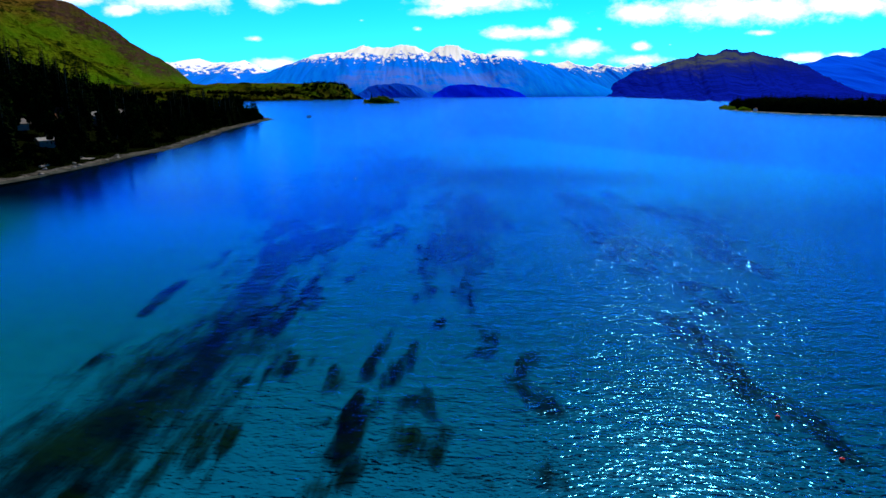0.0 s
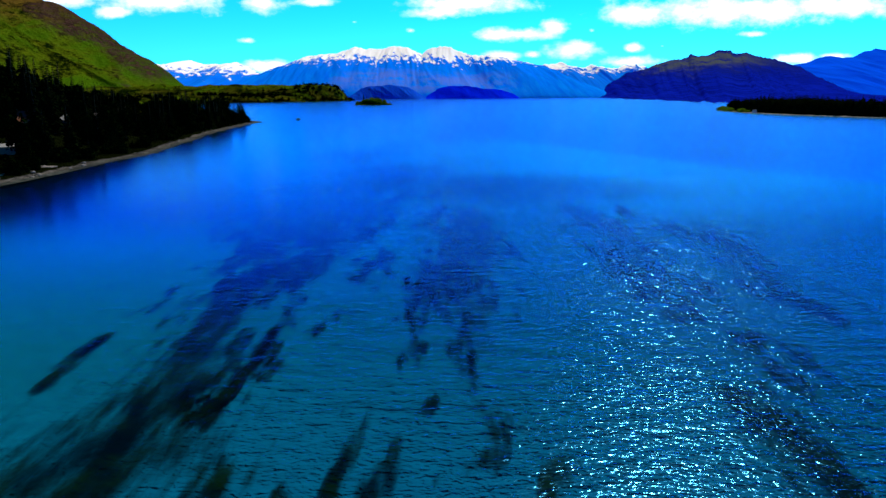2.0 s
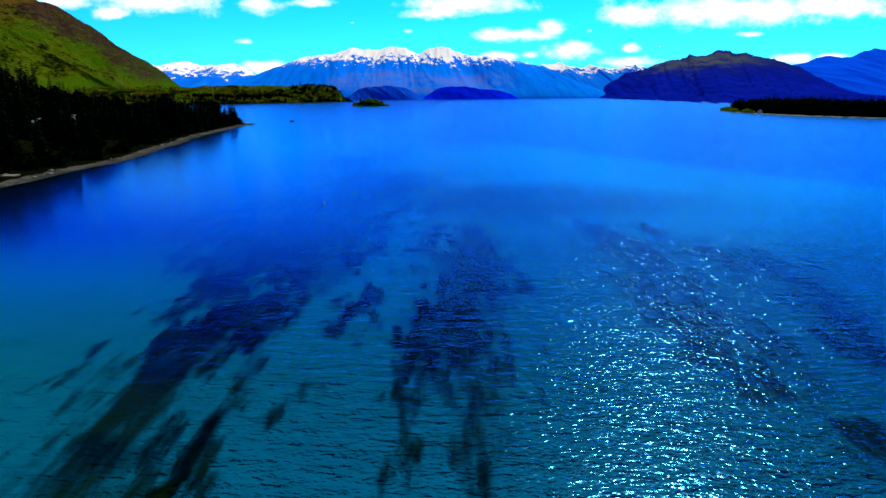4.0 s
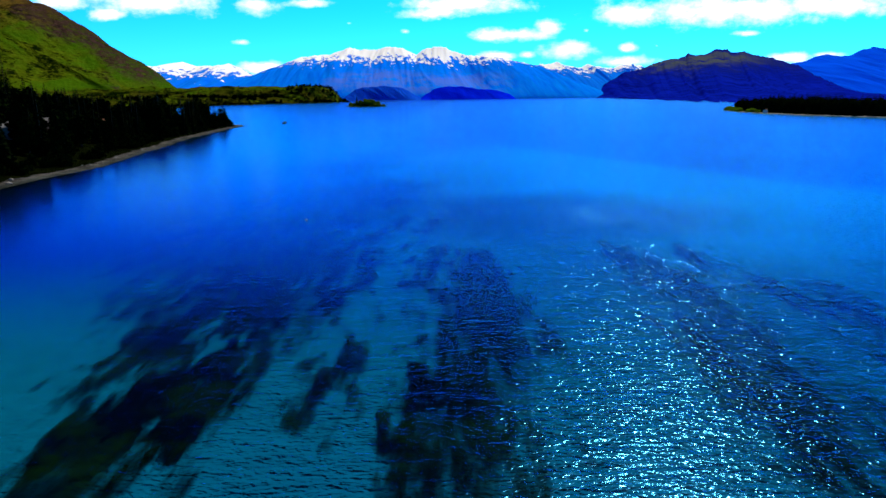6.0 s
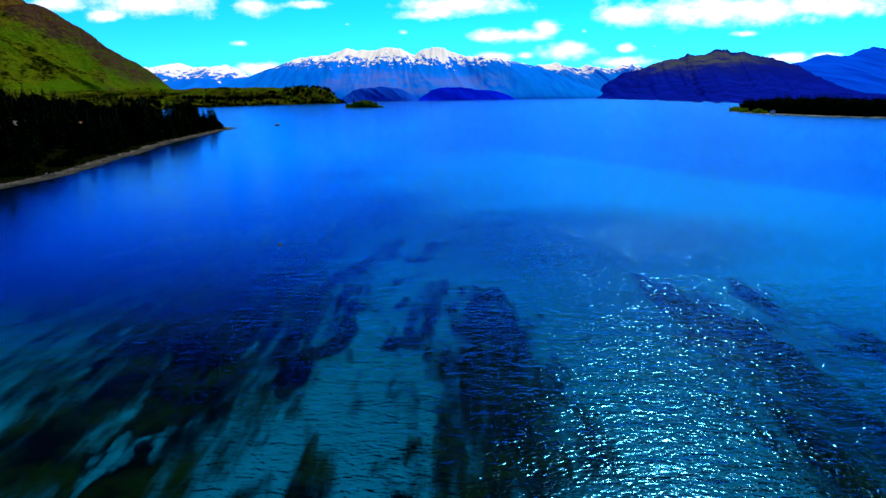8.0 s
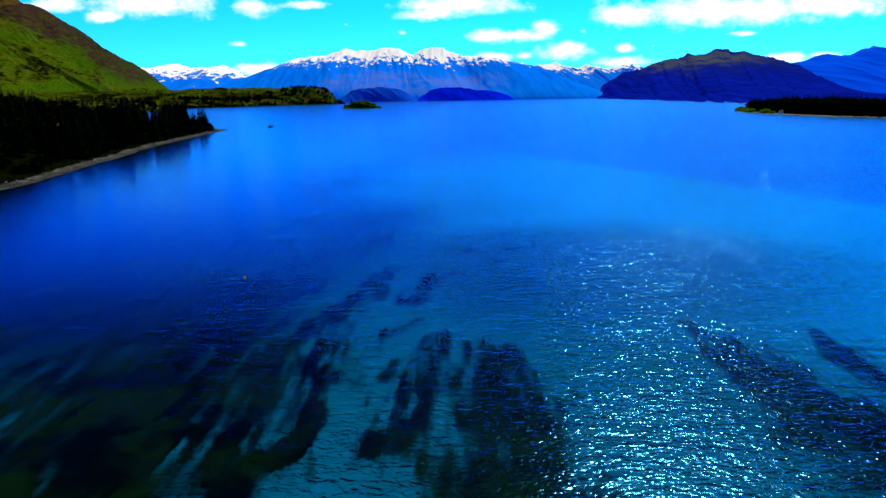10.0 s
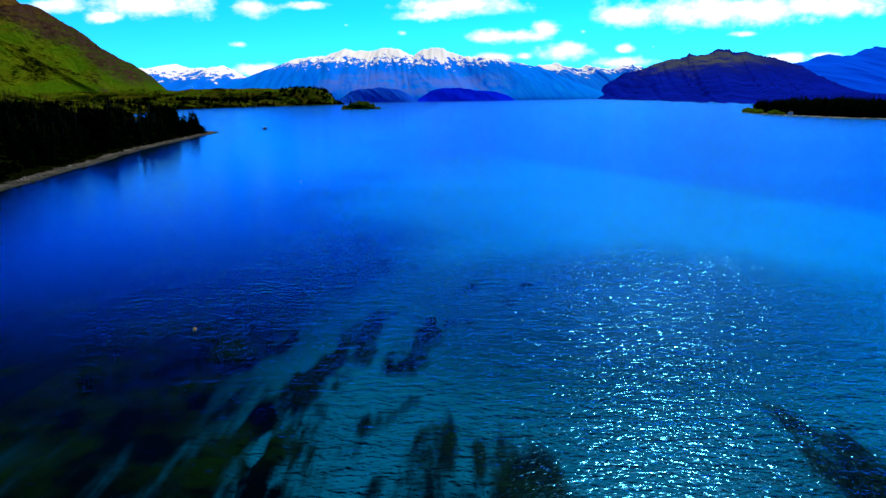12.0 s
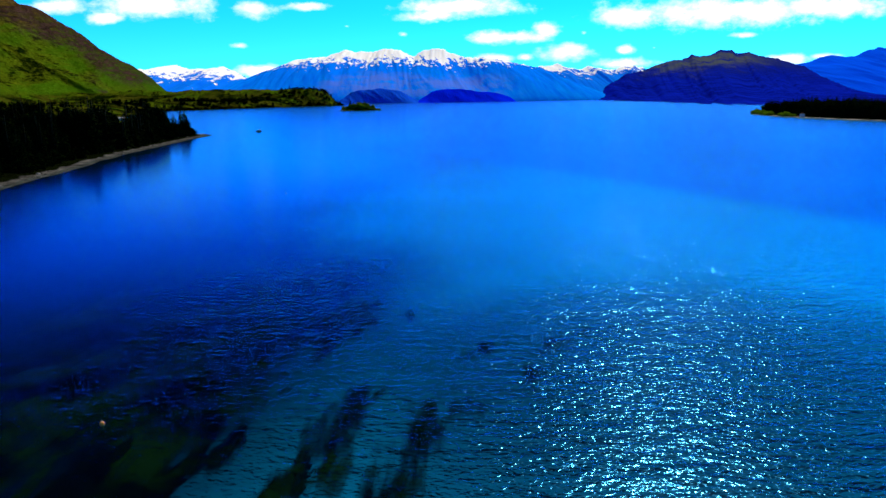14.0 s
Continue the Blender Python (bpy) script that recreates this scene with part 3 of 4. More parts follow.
# ---- mountains and hills across the lake ----
def mountain(name, label, knots, crest_y, foot_y, mat, spurs=0.45, size=300.0, wobble=6.0, seed=0.0, cols=340, rows=70, behind=120.0, power=0.95, rough=12.0, slant=0.5, foot_x=()):
    x0, x1 = knots[0][0], knots[-1][0]
    gx, gt = np.meshgrid(np.linspace(x0, x1, cols), np.linspace(0, 1.15, rows))
    fx, fy = zip(*foot_y) if isinstance(foot_y[0], tuple) else ((x0, x1), foot_y)
    foot = np.interp(gx, fx, fy)
    if foot_x:
        crest_x, base_x = np.array(foot_x, float).T
        start = np.interp(gx, crest_x, base_x)
    else:
        start = gx
    gy = np.where(gt <= 1, foot + (crest_y - foot) * gt, crest_y + behind * (gt - 1) / 0.15)
    crest = crest_line(knots, gx, wobble, size * 0.25, seed)
    # small teeth along a high crest
    crest = crest + 2.2 * rough * (ridged(gx / 60 + seed, gt * 0.0 + seed, 4) - 0.62) * np.clip(crest / 300 - 0.5, 0, 0.5)
    lean = slant * gt + 0.2 * fbm(gx / size * 1.3 + seed, gt * 0.5 + seed, 3)
    cut = ridged(gx / size + lean + seed, gt * 0.12 + seed, 6) - 0.6
    t = np.clip(gt, 0, 1)
    rise = t ** power
    h = crest * np.clip(rise + spurs * cut * np.sin(np.pi * t ** max(power, 1)) ** 0.8, -0.02, 1.0) + (2.5 * np.clip(t * 12, 0, 1) - 0.5 if power > 2 else -3)
    h = h + rough * (ridged(gx / 70 + seed + 2.2 * lean, gt * 0.2 + seed, 5) - 0.62) * np.sin(np.pi * np.clip(gt, 0, 1)) ** 0.5 * np.clip(crest / 150, 0, 1)
    h = np.where(gt > 1, h * (1 - (gt - 1) / 0.15 * 0.5), h)
    gx = start + (gx - start) * np.clip(gt, 0, 1)
    return tagged(sheet(name, gx, gy, h, mat), label, "mountain", "mountains round the lake")


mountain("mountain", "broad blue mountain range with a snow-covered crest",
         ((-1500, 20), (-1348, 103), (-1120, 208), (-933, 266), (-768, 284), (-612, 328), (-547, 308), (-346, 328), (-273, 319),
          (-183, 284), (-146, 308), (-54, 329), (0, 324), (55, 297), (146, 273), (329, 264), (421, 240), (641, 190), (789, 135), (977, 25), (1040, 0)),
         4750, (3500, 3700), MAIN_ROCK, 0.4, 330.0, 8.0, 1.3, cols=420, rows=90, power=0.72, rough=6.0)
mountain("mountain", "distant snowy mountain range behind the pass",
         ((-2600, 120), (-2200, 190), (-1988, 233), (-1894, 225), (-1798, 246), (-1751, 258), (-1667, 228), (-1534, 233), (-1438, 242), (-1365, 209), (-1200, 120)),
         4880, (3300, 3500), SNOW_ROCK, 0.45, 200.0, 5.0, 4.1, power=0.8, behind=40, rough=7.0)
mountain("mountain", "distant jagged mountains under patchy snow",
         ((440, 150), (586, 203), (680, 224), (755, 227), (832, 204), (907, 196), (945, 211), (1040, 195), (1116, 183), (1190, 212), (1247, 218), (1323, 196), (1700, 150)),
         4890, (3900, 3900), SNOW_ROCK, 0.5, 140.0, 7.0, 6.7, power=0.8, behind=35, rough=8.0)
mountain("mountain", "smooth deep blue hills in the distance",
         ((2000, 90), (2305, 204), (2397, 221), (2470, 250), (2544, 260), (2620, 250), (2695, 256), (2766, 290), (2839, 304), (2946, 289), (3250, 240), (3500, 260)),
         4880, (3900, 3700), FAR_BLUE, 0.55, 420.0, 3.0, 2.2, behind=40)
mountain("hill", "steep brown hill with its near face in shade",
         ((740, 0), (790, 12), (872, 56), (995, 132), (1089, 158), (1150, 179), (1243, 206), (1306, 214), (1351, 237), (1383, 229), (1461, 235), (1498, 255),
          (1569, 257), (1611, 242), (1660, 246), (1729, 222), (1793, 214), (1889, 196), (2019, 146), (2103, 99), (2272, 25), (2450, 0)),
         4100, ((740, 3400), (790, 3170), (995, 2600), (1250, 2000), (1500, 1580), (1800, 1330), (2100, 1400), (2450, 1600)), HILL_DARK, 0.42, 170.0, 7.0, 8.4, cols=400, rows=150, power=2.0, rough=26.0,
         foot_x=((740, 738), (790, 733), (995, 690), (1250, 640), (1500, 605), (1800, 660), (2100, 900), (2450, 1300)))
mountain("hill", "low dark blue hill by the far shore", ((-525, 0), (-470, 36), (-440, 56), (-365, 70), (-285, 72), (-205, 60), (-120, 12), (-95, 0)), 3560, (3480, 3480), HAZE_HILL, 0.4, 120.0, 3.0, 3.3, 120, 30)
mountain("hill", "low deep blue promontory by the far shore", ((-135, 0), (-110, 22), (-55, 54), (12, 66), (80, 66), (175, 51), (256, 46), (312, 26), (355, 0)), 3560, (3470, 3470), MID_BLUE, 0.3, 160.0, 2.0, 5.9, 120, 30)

# ---- the headland on the east side ----
HEAD = ((400, 560), (560, 500), (700, 450), (780, 421), (840, 395), (930, 383), (1010, 386), (1070, 393), (1100, 410), (1130, 490), (1200, 620), (1500, 900))


def head_x(y):
    hy, hx = np.array(HEAD, float).T
    return np.interp(y, hy, hx) + 3 * fbm(y / 45, y * 0 + 7.7, 3)


def head_z(x, y):
    d = np.asarray(x, float) - head_x(np.asarray(y, float))
    return np.where(d < 0, np.clip(d, -5, 0) * 0.35, np.clip(d, 0, 12) * 0.045) + np.clip((d - 11) / 40, 0, 1) * 3.5 + np.clip(d - 40, 0, 500) * 0.006


hy = np.linspace(560, 1300, 130)
hs = 700 * np.linspace(0, 1, 60) ** 2.0
head_gy = np.repeat(hy[:, None], len(hs), 1)
head_gx = head_x(head_gy) - 5 + hs[None, :]
headland = tagged(sheet("headland", head_gx[:, ::-1], head_gy, head_z(head_gx, head_gy)[:, ::-1], SAND_LAND),
                  "low headland with a narrow pale beach", "headland", kind="structure")

# ---- the small island ----
island_r, island_a = np.meshgrid(np.linspace(0, 1, 16), np.linspace(0, 2 * np.pi, 49))
ISLAND = (-186.0, 1740.0)
reach = 1 + 0.18 * fbm(np.cos(island_a) * 1.5 + 4, np.sin(island_a) * 1.5 + 4, 3)
island_z = 6.0 * (1 - island_r ** 2) * (1 + 0.4 * fbm(island_r * 3, np.cos(island_a) * 2, 3)) - 0.6
island = tagged(sheet("island", ISLAND[0] + 50 * reach * island_r * np.cos(island_a), ISLAND[1] + 24 * reach * island_r * np.sin(island_a), island_z, LAND),
                "small green wooded island in the lake", "island")


# ---- trees ----
def conifer(name, label, height, spread, seed, tiers=22, mat=NEEDLES):
    rnd = random.Random(seed)
    tree = thing(name, label, "tree", "trees along the shore")
    bm = bmesh.new()
    limb(bm, (0, 0, -1.0), (0, 0, height * 0.55), height * 0.022, height * 0.012, 7)
    limb(bm, (0, 0, height * 0.55), (0.1, 0, height * 0.99), height * 0.012, 0.03, 6)
    part("trunk", bm, BARK, tree)
    bm = bmesh.new()
    for k in range(tiers):
        f = k / (tiers - 1)
        z = height * (0.07 + 0.92 * f)
        reach = spread * (1 - f) ** 0.8 * rnd.uniform(0.75, 1.15) + 0.25
        count = max(4, int(13 * (1 - f) + 4))
        for j in range(count):
            a = 2 * math.pi * (j + rnd.random()) / count
            r = reach * rnd.uniform(0.6, 1.15)
            tip = Vector((r * math.cos(a), r * math.sin(a), z - r * rnd.uniform(0.15, 0.5)))
            side = Vector((-math.sin(a), math.cos(a), 0)) * r * rnd.uniform(0.22, 0.38)
            root = Vector((0, 0, z + 0.3))
            mid = root.lerp(tip, 0.55) + Vector((0, 0, r * 0.12))
            v = [bm.verts.new(p) for p in (root, mid + side, tip, mid - side, mid - Vector((0, 0, r * 0.35)))]
            for t in ((0, 1, 2), (0, 2, 3), (0, 4, 1), (1, 4, 2), (2, 4, 3), (3, 4, 0)):
                bm.faces.new([v[q] for q in t])
    part("crown", bm, mat, tree)
    return tree


def broadleaf(name, label, height, spread, seed, leaves=620, low=0.2, mat=LEAVES, column=False):
    rnd = random.Random(seed)
    tree = thing(name, label, "tree", "trees along the shore")
    bm = bmesh.new()
    limb(bm, (0, 0, -1.0), (0.1, 0, height * 0.4), height * 0.03, height * 0.02, 7)
    centres = []
    for k in range(9):
        a = 2.4 * k
        f = (k + 0.5) / 9
        zc = height * (low + (0.92 - low) * f)
        r = spread * (0.15 if column else 0.55) * math.sin(math.pi * (0.2 + 0.75 * f)) * rnd.uniform(0.6, 1.2)
        c = Vector((r * math.cos(a), r * math.sin(a), zc))
        centres.append((c, (spread * 0.75 if column else spread * 0.55) * (0.55 + 0.6 * math.sin(math.pi * (0.12 + 0.8 * f)))))
        limb(bm, (0, 0, min(height * 0.4, zc * 0.6)), c, height * 0.012, height * 0.004, 5)
    part("trunk", bm, BARK, tree)
    bm = bmesh.new()
    for k in range(leaves):
        c, r = centres[k % 9]
        d = Vector((rnd.gauss(0, 1), rnd.gauss(0, 1), rnd.gauss(0, 1) * 0.85)).normalized()
        p = c + d * r * rnd.uniform(0.55, 1.08)
        s = spread * rnd.uniform(0.09, 0.2)
        turn = Euler((rnd.uniform(0, 6.3), rnd.uniform(0, 6.3), rnd.uniform(0, 6.3))).to_matrix()
        v = [bm.verts.new(p + turn @ Vector(q) * s) for q in ((-1, -0.5, 0), (0.2, -0.9, 0.25), (1, 0.1, 0), (0.1, 0.9, 0.3), (-0.7, 0.5, -0.2))]
        bm.faces.new((v[0], v[1], v[2]))
        bm.faces.new((v[0], v[2], v[3]))
        bm.faces.new((v[0], v[3], v[4]))
    part("crown", bm, mat, tree)
    return tree


PROTO = {
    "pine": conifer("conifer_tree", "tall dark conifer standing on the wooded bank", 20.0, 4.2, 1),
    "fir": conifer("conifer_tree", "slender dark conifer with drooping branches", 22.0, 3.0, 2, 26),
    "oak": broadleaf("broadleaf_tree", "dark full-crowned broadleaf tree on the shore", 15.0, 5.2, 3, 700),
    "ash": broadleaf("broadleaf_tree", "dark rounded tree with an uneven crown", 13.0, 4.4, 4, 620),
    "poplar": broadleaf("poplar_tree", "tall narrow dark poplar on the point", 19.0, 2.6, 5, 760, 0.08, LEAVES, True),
    "willow": broadleaf("willow_tree", "bright green willow at the edge of the beach", 9.0, 4.6, 6, 620, 0.12, BRIGHT_LEAVES),
    "shrub": broadleaf("shrub", "low dark shrub behind the shingle beach", 3.2, 2.3, 7, 260, 0.1),
    "green": broadleaf("shrub", "bright green lakeside shrub", 4.2, 3.6, 8, 300, 0.1, BRIGHT_LEAVES),
}
USED = set()


def plant(kind, x, y, z, scale=1.0, lean=0.0, wide=1.0):
    """Sets one tree of that kind; the first of a kind is the model itself."""
    m = Matrix.LocRotScale((x, y, z), Euler((lean, 0, random.uniform(0, 6.28))), (scale * wide, scale * wide, scale))
    if kind not in USED:
        USED.add(kind)
        PROTO[kind].matrix_basis = m
        return PROTO[kind]
    base = PROTO[kind]
    keep = base.matrix_basis.copy()
    base.matrix_basis = Matrix.Identity(4)
    made = copy_thing(base, m)
    base.matrix_basis = keep
    return made


def plant_on_land(kind, x, y, scale=1.0, wide=1.0):
    return plant(kind, x, y, float(land_z(x, y)) - 0.15, scale, 0.0, wide)


def wood(name, label, category, models, spots):
    """Trees too far off to pick apart, joined: models are tree names, spots are (x, y, z, scale, wide)."""
    verts, faces = [], []
    base = 0
    data = {}
    for k in models:
        me = [c for c in PROTO[k].children if c.name.startswith("crown")][0].data
        data[k] = (np.array([v.co[:] for v in me.vertices]), np.array([p.vertices[:] for p in me.polygons]))
    r = random.Random(5)
    for x, y, z, scale, wide in spots:
        k = r.choice(models)
        co, tri = data[k]
        a = r.uniform(0, 6.28)
        turn = np.array(((math.cos(a), -math.sin(a), 0), (math.sin(a), math.cos(a), 0), (0, 0, 1)))
        verts.append((co @ turn.T) * (scale * wide, scale * wide, scale) + (x, y, z))
        faces.append(tri + base)
        base += len(co)
    ob = mesh_object(name, np.concatenate(verts).tolist(), np.concatenate(faces).tolist(), [c for c in PROTO[models[0]].children if c.name.startswith("crown")][0].data.materials[0], None, False)
    return tagged(ob, label, category, kind="stuff")


PROTO["far_pine"] = conifer("conifer_tree", "small dark conifer in the wood", 20.0, 4.6, 21, 11)
PROTO["far_fir"] = conifer("conifer_tree", "small dark conifer in the wood", 22.0, 3.6, 22, 12)
PROTO["far_oak"] = broadleaf("broadleaf_tree", "small dark tree in the wood", 13.0, 5.6, 23, 170, 0.05)
PROTO["far_bush"] = broadleaf("shrub", "small dark bush in the wood", 4.0, 3.6, 24, 90, 0.02)

# houses placed to fit the camera's view, with clear ground round them
HOUSES = ((-191, 306, 7.0, 'c'), (-193, 332, 7.0, 'e'), (-199, 352, 7.0, 'b'), (-172, 294, 6.0, 'a'), (-182, 326, 6.0, 'b'), (-192, 376, 6.0, 'd'),
          (-203, 428, 8.0, 'b'), (-226, 476, 8.0, 'a'), (-222, 530, 7.0, 'd'), (-262, 632, 8.0, 'b'), (-262, 600, 7.5, 'e'), (-235, 572, 7.0, 'd'),
          (-203, 399, 7.0, 'a'), (-214, 446, 7.0, 'b'), (-275, 715, 9.0, 'a'), (-330, 790, 10.0, 'f'), (-252, 668, 7.5, 'd'), (-238, 690, 7.0, 'b'), (-446, 1130, 15.0, 'f'))


def clear_of_houses(x, y):
    for hx0, hy0, size, _ in HOUSES:
        dx, dy = x - hx0, y - hy0
        # a narrow lane stays open towards the camera, so the house shows
        s = (dx * -hx0 + dy * -(hy0 - 60)) / math.hypot(hx0, hy0 - 60)
        q = abs(dx * (hy0 - 60) - dy * hx0) / math.hypot(hx0, hy0 - 60)
        wide_lane = size >= 8.0
        if q < size * (0.55 if wide_lane else 0.42) and -size < s < (60 if wide_lane else 44):
            return False
    return True


rnd = random.Random(11)
spots = []
tries = 0
while len(spots) < 620 and tries < 20000:
    tries += 1
    y = rnd.uniform(150, 722)
    inland = 13 + 140 * rnd.random() ** 1.15
    if y > 640:
        inland = 9 + 60 * rnd.random() ** 1.2
    x = float(shore_x(y)) - inland
    gap = 4.6 if y < 600 else 4.2
    if all((x - a) ** 2 + (y - b) ** 2 > gap * gap for a, b in spots) and all(math.hypot(x - h[0], y - h[1]) > h[2] * 0.8 for h in HOUSES):
        spots.append((x, y))
for x, y in spots:
    if not clear_of_houses(x, y):
        # the lanes hold low bushes alone, to keep the houses in view
        plant_on_land("shrub", x, y, rnd.uniform(0.4, 0.8), 1.4)
        continue
    inland = float(shore_x(y)) - x
    kind = rnd.choice(("pine", "fir", "oak", "ash", "oak", "pine"))
    scale = rnd.uniform(0.65, 1.0) + (0.42 if inland > 35 else 0.15) * (y < 450) + 0.36 * (y > 520)
    if inland < 20:
        kind, scale = rnd.choice((("shrub", 1.0), ("ash", 0.5), ("shrub", 1.4), ("oak", 0.6))), 1.0
        kind, scale = kind[0], kind[1] * rnd.uniform(0.8, 1.15)
    if y > 676 and x > -214:
        scale *= 0.42
    if y > 540 and 0.425 < -x / (y - 161) < 0.47:
        scale *= 0.45
    plant_on_land(kind, x, y, scale, rnd.uniform(0.9, 1.2))
# the tall pines on the rise behind the houses
tall = []
while len(tall) < 70:
    x, y = rnd.uniform(-330, -205), rnd.uniform(330, 540)
    if x < -150 - 0.16 * (y - 120) - 22 and all((x - a) ** 2 + (y - b) ** 2 > 30 for a, b in tall) and all(math.hypot(x - h[0], y - h[1]) > h[2] * 1.2 for h in HOUSES):
        tall.append((x, y))
        plant_on_land(rnd.choice(("pine", "fir", "pine")), x, y, rnd.uniform(0.8, 1.08), rnd.uniform(1.3, 1.7))
# the row of tall dark trees that ends on the point
for x, y, kind, s in ((-203, 699, "ash", 0.42), (-202, 690, "oak", 0.5), (-206, 672, "ash", 0.9), (-207, 660, "oak", 0.8),
                      (-203, 648, "poplar", 1.05), (-209, 642, "pine", 1.0), (-201, 632, "poplar", 1.0), (-206, 620, "fir", 0.95), (-197, 606, "oak", 0.5),
                      (-195, 590, "ash", 0.45), (-193, 574, "oak", 0.5), (-191, 560, "pine", 0.9), (-196, 552, "fir", 1.1)):
    plant_on_land(kind, x, y, s * 1.2, 1.7)
plant_on_land("pine", -203, 714, 1.04, 1.5)
plant_on_land("fir", -205, 711, 0.9, 1.7)
plant_on_land("pine", -208, 668, 1.15, 1.2)
plant_on_land("pine", -206, 699, 0.86, 1.6)
plant_on_land("pine", -208, 690, 0.6, 1.8)
for x, y, s in ((-182, 560, 0.85), (-184, 567, 1.0), (-183, 575, 0.95), (-186, 583, 1.02), (-187, 592, 0.8), (-190, 603, 0.9), (-189, 613, 0.72)):
    plant_on_land(rnd.choice(("pine", "fir")), x, y, s, 1.45)
# bushes close the wood above the beach
for k in range(120):
    y = rnd.uniform(170, 715)
    x = float(shore_x(y)) - rnd.uniform(7.0, 13.5)
    plant_on_land("shrub", x, y, rnd.uniform(0.7, 1.5), rnd.uniform(1.0, 1.4))
# tree rows and groves on the pastures and the low peninsula behind
groves = []
for k in range(1000):
    y = 800 + 2070 * rnd.random() ** 1.3
    x = float(shore_x(y)) - 14 - 560 * rnd.random() ** 1.7
    if float(land_z(x, y)) > 2 and fbm(np.array([x / 130]), np.array([y / 130]), 3)[0] > -0.15:
        groves.append((x, y, float(land_z(x, y)) - 0.5, rnd.uniform(0.45, 0.95), rnd.uniform(1.0, 1.7)))
for k in range(950):
    y = rnd.uniform(1850, 2880)
    x = float(shore_x(y)) - 6 - 190 * rnd.random() ** 1.2
    if float(land_z(x, y)) > 1.0 and fbm(np.array([x / 60]), np.array([y / 90]), 3)[0] > -0.25 + 0.5 * (y < 2550):
        groves.append((x, y, float(land_z(x, y)) - 0.5, rnd.uniform(0.4, 0.9), rnd.uniform(1.3, 2.2)))
for k in range(260):
    y = rnd.uniform(1900, 2880)
    x = float(shore_x(y)) - rnd.uniform(2, 22)
    groves.append((x, y, float(land_z(x, y)) - 0.6, rnd.uniform(0.25, 0.55), rnd.uniform(1.8, 2.8)))
for x, y, scale in ((-702, 2210, 1.5), (-694, 2225, 1.2), (-716, 2205, 1.0), (-668, 2230, 0.8), (-655, 2240, 0.7), (-640, 2236, 0.75)):
    groves.append((x, y, float(land_z(x, y)) - 0.5, scale, 1.5))
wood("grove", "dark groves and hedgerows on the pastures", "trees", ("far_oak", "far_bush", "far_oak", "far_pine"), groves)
# the wood on the headland
pines = []
for k in range(900):
    y = rnd.uniform(600, 1098)
    x = float(head_x(y)) + 14 + 3 * (y > 950) + 110 * rnd.random() ** 1.6
    pines.append((x, y, float(head_z(x, y)) - 0.5, rnd.uniform(0.72, 0.95), rnd.uniform(1.2, 1.7)))
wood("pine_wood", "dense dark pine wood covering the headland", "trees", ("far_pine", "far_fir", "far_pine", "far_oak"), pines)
for k in range(20):
    y = 1100 - 150 * rnd.random() ** 1.4
    x = float(head_x(y)) + rnd.uniform(1, 6)
    plant("green", x, y, float(head_z(x, y)) - 0.1, rnd.uniform(0.55, 1.1), 0.0, 1.5)
# the island's trees
isle = random.Random(31)
for k in range(52):
    a, r = isle.uniform(0, 6.28), isle.random() ** 0.55 * 0.88
    x, y = ISLAND[0] + 48 * r * math.cos(a), ISLAND[1] + 22 * r * math.sin(a)
    plant(isle.choice(("willow", "green", "green", "willow")), x, y, 5.5 * (1 - r * r) - 0.7, isle.uniform(0.7, 1.1) * (1.35 - 0.75 * r), 0.0, 1.3)
plant("fir", ISLAND[0] - 22, ISLAND[1], 3.8, 1.0, 0.0, 1.3)
plant("fir", ISLAND[0] - 15, ISLAND[1] + 3, 4.0, 0.72, 0.0, 1.4)
plant("fir", ISLAND[0] + 9, ISLAND[1] - 2, 4.5, 0.55, 0.0, 1.4)


